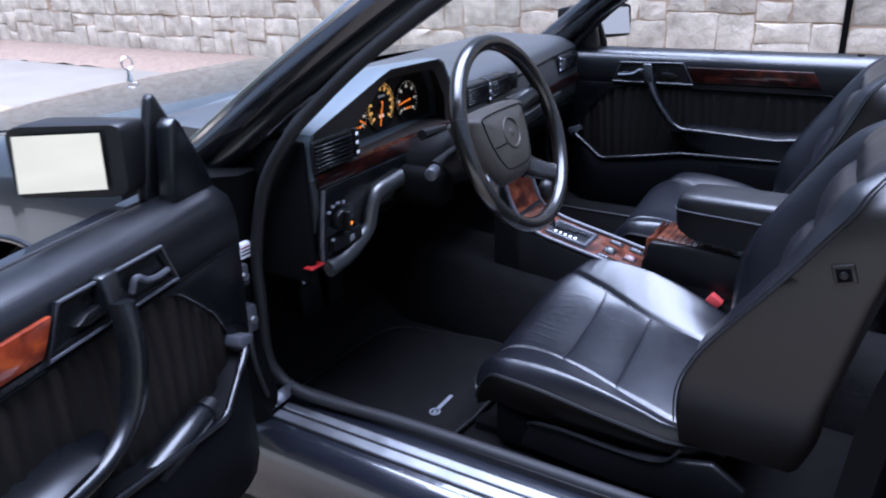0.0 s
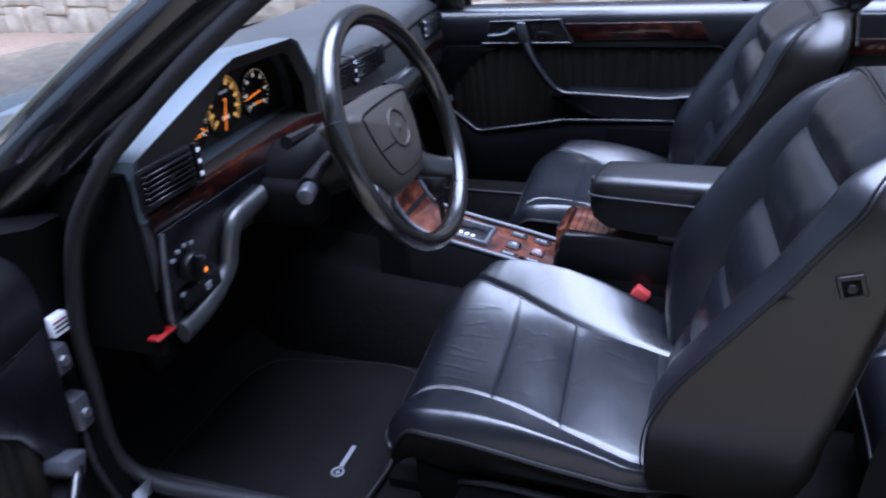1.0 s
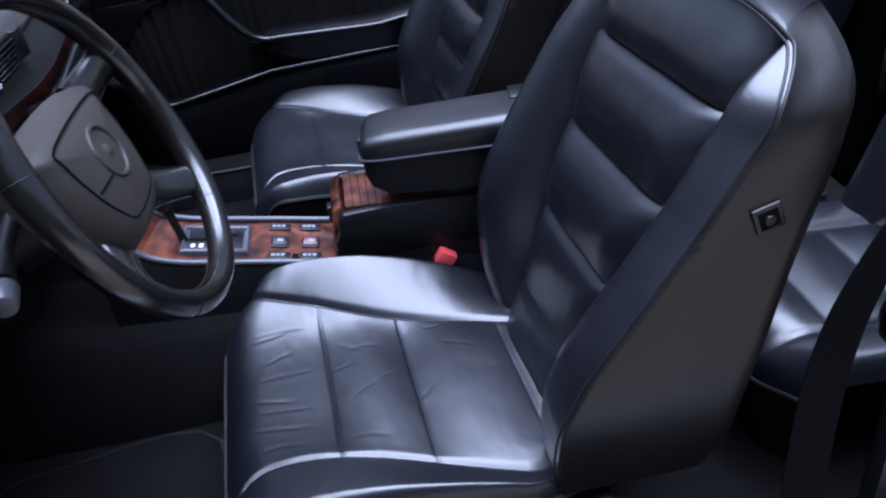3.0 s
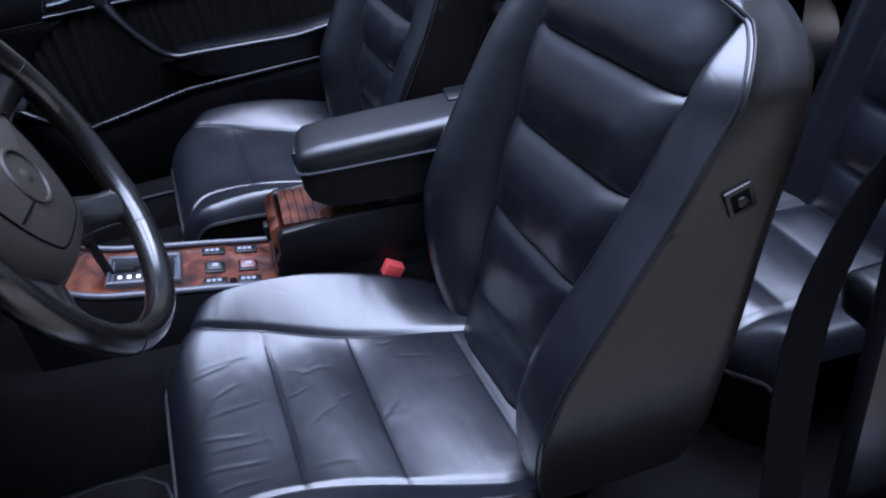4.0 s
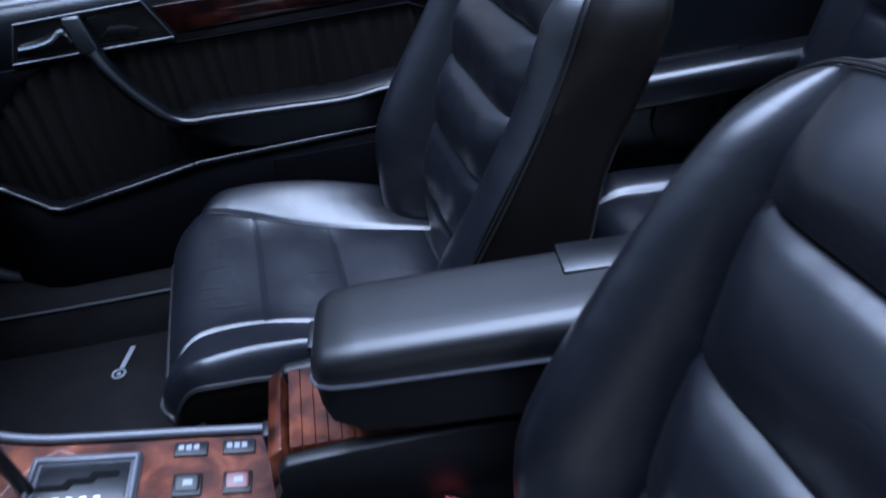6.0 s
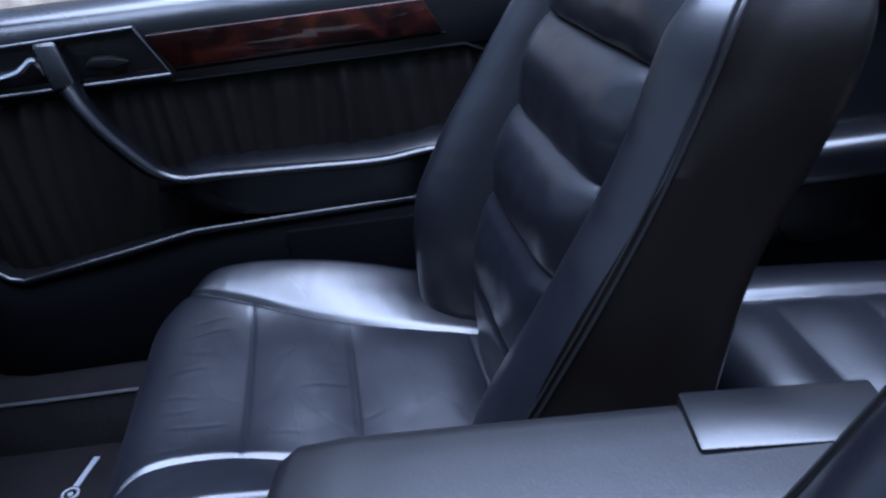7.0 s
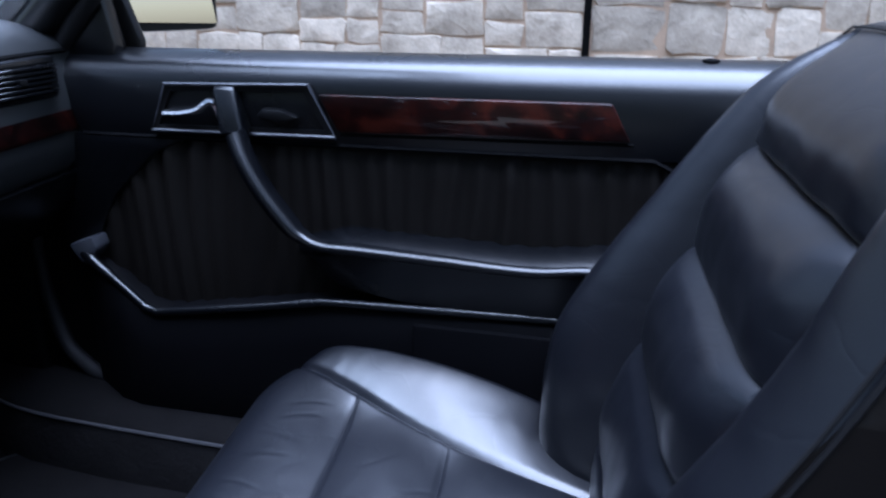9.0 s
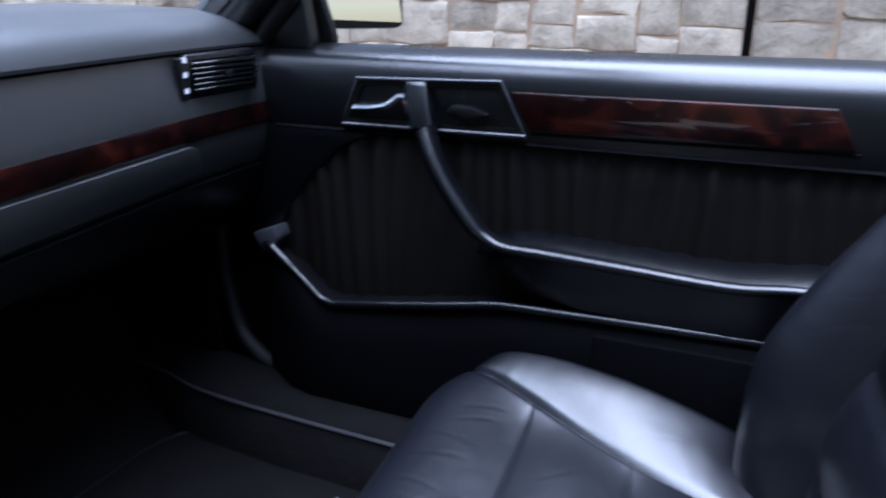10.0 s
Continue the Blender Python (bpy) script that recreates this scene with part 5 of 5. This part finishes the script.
for s in (-1, 1):
    part("console_edge", tube([(p.x, CY + s * 0.073, p.z + 0.003) for p in CPS], 0.006, 8), RIM_GREY, con, "grey satin console edge", angle=70)
part("rear_edge", tube([(0.207, CY - 0.074, 0.492), (0.207, CY + 0.074, 0.492)], 0.005, 8), PLASTIC, con)
SL = math.atan2(0.024, 0.105)
tilt = lambda x, y: Matrix.Translation((x, y, con_z(x))) @ Matrix.Rotation(SL, 4, "Y")
g = part("shift_gate", rbox(-0.060, 0.058, -0.046, 0.044, -0.002, 0.0035, 0.006), RIM_GREY, con, "grey gear shift gate", m=tilt(0.0, CY))
part("gate_rim", tube(spline([(-0.055, -0.041, 0.004), (-0.055, 0.039, 0.004), (0.053, 0.039, 0.004), (0.053, -0.041, 0.004)], 1, closed=True), 0.0055, 8, closed=True), RIM_GREY, g, angle=70, m=tilt(0.0, CY))
part("gate_face", rbox(-0.048, 0.046, -0.034, 0.032, 0.002, 0.0042, 0.001), TRIM, g, m=tilt(0.0, CY))
zig = [(-0.046, 0.002), (-0.020, 0.002), (-0.016, 0.010), (0.004, 0.010), (0.008, 0.018), (0.036, 0.018), (0.036, 0.010), (0.014, 0.010), (0.010, 0.002), (-0.010, 0.002), (-0.014, -0.006), (-0.046, -0.006)]
part("gate_slot", prism(zig, 0.0043, 0.0052, lambda u, v, w: (u, v, w)), MATTE, g, m=tilt(0.0, CY))
for k in range(5):
    part("gear_mark", rbox(-0.038 + 0.014 * k - 0.003, -0.038 + 0.014 * k + 0.003, -0.026, -0.017, 0.0043, 0.0052, 0), WHITE, g, m=tilt(0.0, CY))
lever = part("gear_lever", tube([(-0.052, CY - 0.002, 0.54), (-0.060, CY - 0.002, 0.60), (-0.066, CY - 0.002, 0.625)], [0.008, 0.008, 0.010], 10, up=(0, 1, 0)), PLASTIC, con)
part("lever_knob", tube([(-0.064, CY - 0.002, 0.615), (-0.068, CY - 0.002, 0.635), (-0.075, CY - 0.002, 0.66), (-0.080, CY - 0.002, 0.672)], [0.012, 0.020, 0.021, 0.010], 14, up=(0, 1, 0)), PLASTIC, lever, angle=70)
for x in (0.107, 0.160):
    for y, big in ((0.062, 0), (0.008, 1), (-0.036, 0)):
        w, d = (0.013, 0.013) if big else (0.016, 0.008)
        sw = part("window_switch", rbox(-w - 0.003, w + 0.003, -d - 0.003, d + 0.003, -0.003, 0.003, 0.002), PLASTIC, con, m=tilt(x, y))
        if big:
            part("rocker", rbox(-w, w, -d * 0.8, d * 0.8, 0.001, 0.008, 0.003), PLASTIC if x < 0.13 else MAROON, sw, m=tilt(x, y) @ Matrix.Rotation(0.25, 4, "X"))
            part("rocker_mark", rbox(-0.004, 0.006, -0.004, 0.003, 0.0075, 0.0088, 0), PRINT, sw, m=tilt(x, y) @ Matrix.Rotation(0.25, 4, "X"))
        else:
            for k in range(3):
                part("switch_mark", rbox(-0.011 + 0.0085 * k - 0.003, -0.011 + 0.0085 * k + 0.003, -0.004, 0.004, 0.003, 0.0042, 0), PRINT, sw, m=tilt(x, y))
part("small_button", rbox(-0.006, 0.006, -0.007, 0.007, -0.002, 0.004, 0.002), MATTE, con, m=tilt(0.134, -0.038))
# storage box
box = part("storage_box", loft([[(x, CY - 0.080, 0.36), (x, CY - 0.078, zt), (x, CY - 0.070, zt + 0.005), (x, CY + 0.070, zt + 0.005), (x, CY + 0.078, zt), (x, CY + 0.080, 0.36)] for x, zt in ((0.212, 0.53), (0.222, 0.548), (0.30, 0.553), (0.42, 0.560), (0.56, 0.562))]), PLASTIC, con, "black storage box", angle=40)
part("box_front", prism([(0.205, 0.498), (0.214, 0.582), (0.230, 0.591), (0.236, 0.556), (0.228, 0.498)], CY - 0.062, CY + 0.062, lambda u, v, w: (u, w, v), 0.004), WOOD_LIGHT, box, "burr walnut box front")
for k in range(13):
    x = 0.238 + 0.0135 * k
    part("tambour_slat", rbox(x, x + 0.0132, CY - 0.060, CY + 0.060, 0.556, 0.588 - 0.0010 * k, 0.0006, 1), WOOD_LIGHT, box)
for s in (-1, 1):
    part("side_wall", prism([(0.216, 0.49), (0.222, 0.572), (0.232, 0.584), (0.30, 0.585), (0.40, 0.581), (0.56, 0.568), (0.56, 0.49)], CY + s * 0.0625, CY + s * 0.080, lambda u, v, w: (u, w, v), 0.004), PLASTIC, box)
part("ash_catch", rbox(0.203, 0.212, CY - 0.012, CY + 0.012, 0.535, 0.565, 0.003), PLASTIC, box)

# ---- centre armrest ----
am = Matrix.Translation((0.284, -0.004, 0)) @ Matrix.Rotation(radians(-6), 4, "Z")
rings = []
for x, w, zt in ((0.0, 0.045, 0.690), (0.006, 0.053, 0.702), (0.018, 0.058, 0.709), (0.05, 0.060, 0.712), (0.20, 0.061, 0.716), (0.34, 0.061, 0.720), (0.37, 0.060, 0.718)):
    side = [(w, 0.672), (w + 0.0015, zt - 0.026), (w + 0.001, zt - 0.014), (w - 0.003, zt - 0.006), (w - 0.010, zt - 0.0015), (w - 0.018, zt), (w * 0.35, zt + 0.0008)]
    rings.append([(x, -y, z) for y, z in side] + [(x, y, z) for y, z in side[::-1]])
arm = part("armrest", loft(rings), ARM_LEATHER, con, "padded black leather armrest", angle=50, m=am)
part("bin", loft([[(x, -w, z0), (x, -w - 0.003, 0.670), (x, w + 0.003, 0.670), (x, w, z0)] for x, w, z0 in ((0.004, 0.050, 0.645), (0.012, 0.054, 0.625), (0.04, 0.055, 0.607), (0.10, 0.055, 0.602), (0.37, 0.055, 0.60))]), PLASTIC, arm, angle=40, m=am)
# Grey tube draws the highlight along the lid's lower edge.
part("lid_edge_highlight", tube([(0.37, -0.063, 0.673), (0.05, -0.062, 0.673), (0.018, -0.060, 0.673), (0.004, -0.054, 0.673), (-0.001, -0.045, 0.674), (-0.001, 0.045, 0.674), (0.004, 0.054, 0.673), (0.018, 0.060, 0.673), (0.37, 0.063, 0.673)], 0.0022, 6), RIM_GREY, arm, m=am)
part("latch", rbox(-0.004, 0.004, -0.022, 0.022, 0.668, 0.695, 0.003), PLASTIC, arm, m=am)
part("telephone_plate", rbox(0.255, 0.37, 0.006, 0.058, 0.712, 0.7225, 0.003), TRIM, arm, m=am)
part("armrest_bracket", rbox(0.30, 0.40, -0.05, 0.05, 0.50, 0.62, 0.01), PLASTIC, arm, m=am)

# ---- buckles, belt, mats ----
for y, x, s in ((-0.078, 0.385, 1), (0.115, 0.36, -1)):
    b = thing("belt_buckle", "red-buttoned seat belt buckle beside the seat", "belt buckle", (x, y, 0.40), "belt buckles")
    m = Matrix.Translation((x, y, 0.462)) @ Matrix.Rotation(radians(35), 4, "Y")
    part("buckle_stem", rbox(-0.008, 0.008, -0.003, 0.003, -0.11, 0.0, 0.002), PLASTIC, b, m=m)
    part("buckle_case", rbox(-0.017, 0.017, -0.012, 0.012, -0.055, 0.0, 0.004), PLASTIC, b, m=m)
    part("release_button", rbox(-0.016, 0.016, -0.011, 0.011, -0.002, 0.024, 0.003), PINK, b, "red release button", m=m)
belt = thing("seat_belt", "black webbing seat belt behind the driver seat", "seat belt", (0.85, -0.66, 0.35))
bl = spline([(0.98, -0.62, 0.97), (0.83, -0.62, 0.83), (0.772, -0.622, 0.725), (0.745, -0.626, 0.625), (0.73, -0.64, 0.50), (0.72, -0.66, 0.36)], 5)
part("webbing", loft([[p + Vector((-0.024, 0.004, -0.012)), p + Vector((0.024, -0.004, 0.012)), p + Vector((0.024, -0.006, 0.012)), p + Vector((-0.024, 0.002, -0.012))] for p in bl]), MATTE, belt, angle=30)
part("belt_guide", rbox(0.95, 1.02, -0.64, -0.60, 0.94, 1.0, 0.01), PLASTIC, belt)


def floor_mat(label, pts, z, bars):
    xs, ys_ = [p[0] for p in pts], [p[1] for p in pts]
    mat = thing("floor_mat", label, "floor mat", (sum(xs) / len(xs), sum(ys_) / len(ys_), z - 0.01), "floor mats")
    line = spline([(x, y, 0) for x, y in pts], 5, closed=True)
    part("mat_top", prism([(p.x, p.y) for p in line], 0, 0.010, lambda u, v, w: (u, v, z - 0.010 + w), 0.003), CARPET, mat, angle=60)
    part("mat_binding", tube([(p.x, p.y, z - 0.003) for p in line], 0.0048, 6, closed=True), PIPING, mat)
    bx, by, ang = bars
    m = Matrix.Translation((bx, by, z + 0.0005)) @ Matrix.Rotation(ang, 4, "Z")
    e = part("woven_ring", tube([(0.011 * math.cos(t), 0.011 * math.sin(t), 0.001) for t in [2 * math.pi * i / 20 for i in range(20)]], 0.0022, 5, closed=True), PRINT, mat, "white woven emblem", m=m)
    part("woven_spot", disc((0, 0, 0.0005), (0, 0, 1), 0.004, 0.002, 12), PRINT, e, m=m)
    part("woven_bar", rbox(-0.0045, 0.0045, 0.015, 0.075, 0, 0.0015, 0), PRINT, e, m=m)


floor_mat("black carpet floor mat in the driver footwell", [(-0.05, -0.66), (-0.05, -0.20), (-0.32, -0.19), (-0.43, -0.24), (-0.45, -0.45), (-0.43, -0.64), (-0.3, -0.67)], 0.267, (-0.106, -0.512, 0.0))
floor_mat("black carpet floor mat in the passenger footwell", [(-0.03, 0.22), (-0.03, 0.62), (-0.3, 0.655), (-0.43, 0.63), (-0.45, 0.45), (-0.43, 0.24), (-0.3, 0.2)], 0.292, (-0.124, 0.512, -0.2))
for y0, y1, n in ((-0.44, -0.36, "brake_pedal"), (-0.33, -0.27, "accelerator_pedal")):
    p = thing(n, "black rubber foot pedal under the dashboard", "pedal", (-0.55, (y0 + y1) / 2, 0.36))
    part("pad", rbox(-0.56, -0.545, y0, y1, 0.36, 0.45, 0.006), RUBBER, p)
    part("arm", tube([(-0.56, (y0 + y1) / 2, 0.42), (-0.62, (y0 + y1) / 2, 0.56), (-0.66, (y0 + y1) / 2, 0.72)], 0.008, 8, up=(0, 1, 0)), STEEL, p)

# ---- rear seats ----
def rear_seat(cy, x0):
    seat = thing("bucket_seat", "black leather rear bucket seat with pleated cushion", "rear seat", (x0 + 0.2, cy, 0.27), "rear seats")
    nx, ny, hw, depth, lim = 80, 70, 0.215, 0.42, 0.125
    seams = (-0.03, 0.122, 0.245, 0.37, 0.50)
    bm = bmesh.new()
    vs = []
    for i in range(nx + 1):
        x = depth * (i / nx) ** 1.1
        row = []
        for j in range(ny + 1):
            y = hw * (2 * j / ny - 1)
            ay = abs(y)
            z = curve_table([(0, -0.06), (0.006, -0.038), (0.02, -0.020), (0.05, -0.005), (0.09, 0.0), (0.42, -0.03)], x)
            if ay < lim:
                for p, q in zip(seams, seams[1:]):
                    if p <= x < q:
                        z += 0.013 * math.sin(math.pi * (x - p) / (q - p)) ** 0.8 * (1 - (ay / lim) ** 4)
            else:
                z += 0.013 * math.sin(math.pi * min(1, (ay - lim) / (hw - lim) * 0.85)) ** 0.7 * smooth01((x - 0.01) / 0.1)
            z -= 0.006 * bell(ay - lim, 0.005) * smooth01(x / 0.05) + 0.03 * max(0, (ay - 0.19) / 0.025) ** 2
            row.append(bm.verts.new((x0 + x + 0.05 * smooth01((ay - 0.12) / 0.095) * smooth01((0.1 - x) / 0.1), cy + y, 0.462 + z)))
        vs.append(row)
    for i in range(nx):
        for j in range(ny):
            bm.faces.new((vs[i][j], vs[i + 1][j], vs[i + 1][j + 1], vs[i][j + 1]))
    edge = [v.co.copy() for v in vs[0]]
    part("cushion", bm, LEATHER, seat, angle=80)
    part("cushion_base", loft([[p + Vector((0, 0, 0.002)) for p in edge], [p + Vector((0.015, 0, -0.05)) for p in edge], [p + Vector((0.03, 0, -0.18)) for p in edge]], closed=False), LEATHER_SIDE, seat, angle=60)
    part("piping", tube(edge[2:-2], 0.004, 6), PIPING, seat)
    nz = 60
    bm = bmesh.new()
    vs = []
    for i in range(nz + 1):
        t = i / nz
        row = []
        for j in range(ny + 1):
            y = hw * (2 * j / ny - 1)
            ay = abs(y)
            d = 0.016 * abs(math.sin(math.pi * t / 0.2)) ** 0.6 * (1 - (ay / lim) ** 4) if ay < lim and t < 0.8 else 0.03 * math.sin(math.pi * min(1, max(0, (ay - lim) / 0.09))) + 0.004
            d -= 0.008 * bell(t - 0.8, 0.012) + 0.05 * max(0, (ay - 0.19) / 0.025) ** 2 + 0.06 * max(0, (t - 0.92) / 0.08) ** 2
            row.append(bm.verts.new((1.12 + 0.17 * t - d, cy + y, 0.42 + 0.50 * t + 0.02 * (1 - (ay / hw) ** 4) * t)))
        vs.append(row)
    for i in range(nz):
        for j in range(ny):
            bm.faces.new((vs[i][j], vs[i + 1][j], vs[i + 1][j + 1], vs[i][j + 1]))
    part("backrest", bm, LEATHER, seat, angle=80)
    part("back_shell", rbox(1.30, 1.36, cy - 0.215, cy + 0.215, 0.30, 0.92, 0.02), MATTE, seat)
    return seat


rear_seat(-0.30, 0.775)
rear_seat(0.385, 0.735)
rb = thing("rear_buckle", "red-buttoned buckle on the rear seat", "belt buckle", (1.06, -0.06, 0.44), "belt buckles")
part("buckle_case", rbox(1.05, 1.08, -0.11, -0.07, 0.44, 0.47, 0.005), PLASTIC, rb)
part("release_button", rbox(1.03, 1.052, -0.108, -0.072, 0.445, 0.468, 0.004), PINK, rb)

# umbrella in the door pocket
um = thing("umbrella", "folded grey umbrella in the driver door pocket", "umbrella", (-0.15, -1.05, 0.42))
D = lambda s, d, z: Vector((-0.26 + math.cos(a) * s + math.sin(a) * d, -0.82 - math.sin(a) * s + math.cos(a) * d, z))
ul = [D(0.264, 0.020, 0.582), D(0.36, 0.018, 0.562), D(0.47, 0.012, 0.545)]
part("rolled_cloth", tube([ul[0].lerp(ul[2], t) for t in (0, 0.05, 0.3, 0.6, 1)], [0.017, 0.022, 0.025, 0.025, 0.022], 12, up=(0, 1, 0)), TRIM, um, "grey rolled umbrella cloth", angle=60)
part("umbrella_end", tube([ul[0], ul[0] + (ul[0] - ul[2]).normalized() * 0.02], [0.019, 0.016], 12, up=(0, 1, 0)), PLASTIC, um)

# ---- stones of the wall ----
rnd = random.Random(11)


def split(x0, x1, z0, z1, out):
    """Cuts a patch of the wall into uneven blocks."""
    w, h = x1 - x0, z1 - z0
    if w <= 0.50 and h <= 0.34 and (w * h < 0.085 or rnd.random() < 0.42):
        out.append((x0, x1, z0, z1))
        return
    if w / 1.35 > h and w > 0.28 or h < 0.2:
        c = x0 + w * rnd.uniform(0.34, 0.66)
        split(x0, c, z0, z1, out)
        split(c, x1, z0, z1, out)
    else:
        c = z0 + h * rnd.uniform(0.36, 0.64)
        split(x0, x1, z0, c, out)
        split(x0, x1, c, z1, out)


blocks = []
JOINT_X = 0.195
for x0, x1 in [(JOINT_X - 1.3 * (k + 1), JOINT_X - 1.3 * k) for k in range(17)] + [(JOINT_X + 1.3 * k, JOINT_X + 1.3 * (k + 1)) for k in range(4)]:
    cuts = [0.05, 0.05 + rnd.uniform(0.8, 1.1), 1.95, 2.95]
    for z0, z1 in zip(cuts, cuts[1:]):
        split(x0, x1, z0, z1, blocks)


def stone_mesh(bm, x0, x1, z0, z1):
    g = 0.005
    x0, x1 = x0 + (0.02 if abs(x0 - JOINT_X) < 0.001 else 0), x1 - (0.02 if abs(x1 - JOINT_X) < 0.001 else 0)
    x0, x1, z0, z1 = x0 + g, x1 - g, z0 + g, z1 - g
    proud = rnd.uniform(0.002, 0.016)
    k = min(x1 - x0, z1 - z0) * rnd.uniform(0.03, 0.10)
    mx, mz = (x0 + x1) / 2 + rnd.uniform(-0.03, 0.03), (z0 + z1) / 2 + rnd.uniform(-0.03, 0.03)
    outline = [(x0 + k, z0), (mx, z0), (x1 - k, z0), (x1, z0 + k), (x1, mz), (x1, z1 - k), (x1 - k, z1), (mx, z1), (x0 + k, z1), (x0, z1 - k), (x0, mz), (x0, z0 + k)]
    outline = [(u + rnd.uniform(-0.012, 0.012), v + rnd.uniform(-0.012, 0.012)) for u, v in outline]
    n = len(outline)
    tilt_x, tilt_z = rnd.uniform(-0.03, 0.03), rnd.uniform(-0.03, 0.03)
    rows = []
    for q, dep in ((1.0, 0.07), (1.0, 0.008), (0.98, 0.002), (0.80, -0.001)):
        rows.append([bm.verts.new((mx + (u - mx) * q, WALL_Y + 0.05 + dep - (proud if dep < 0.05 else 0) + tilt_x * (u - mx) + tilt_z * (v - mz) + rnd.uniform(-0.002, 0.002), mz + (v - mz) * q)) for u, v in outline])
    for a_, b_ in zip(rows, rows[1:]):
        for i in range(n):
            bm.faces.new((a_[i], b_[i], b_[(i + 1) % n], a_[(i + 1) % n]))
    mid = bm.verts.new((mx, WALL_Y + 0.05 - proud - rnd.uniform(0.0, 0.006), mz))
    for i in range(n):
        bm.faces.new((rows[-1][i], mid, rows[-1][(i + 1) % n]))


part("expansion_joint", rbox(JOINT_X - 0.022, JOINT_X + 0.022, WALL_Y + 0.03, WALL_Y + 0.06, 0.0, 2.95, 0), MATTE, wall, "dark vertical expansion joint")
near = sorted(blocks, key=lambda q: abs((q[0] + q[1]) / 2 + 0.5) + 1.5 * max(0, q[2] - 1.6))
for q in near[:290]:
    bm = bmesh.new()
    stone_mesh(bm, *q)
    part("stone", bm, STONE, wall, angle=40)
rest = bmesh.new()
for q in near[290:]:
    stone_mesh(rest, *q)
tagged(part("far_stones", rest, STONE, wall, angle=40), kind="stuff")
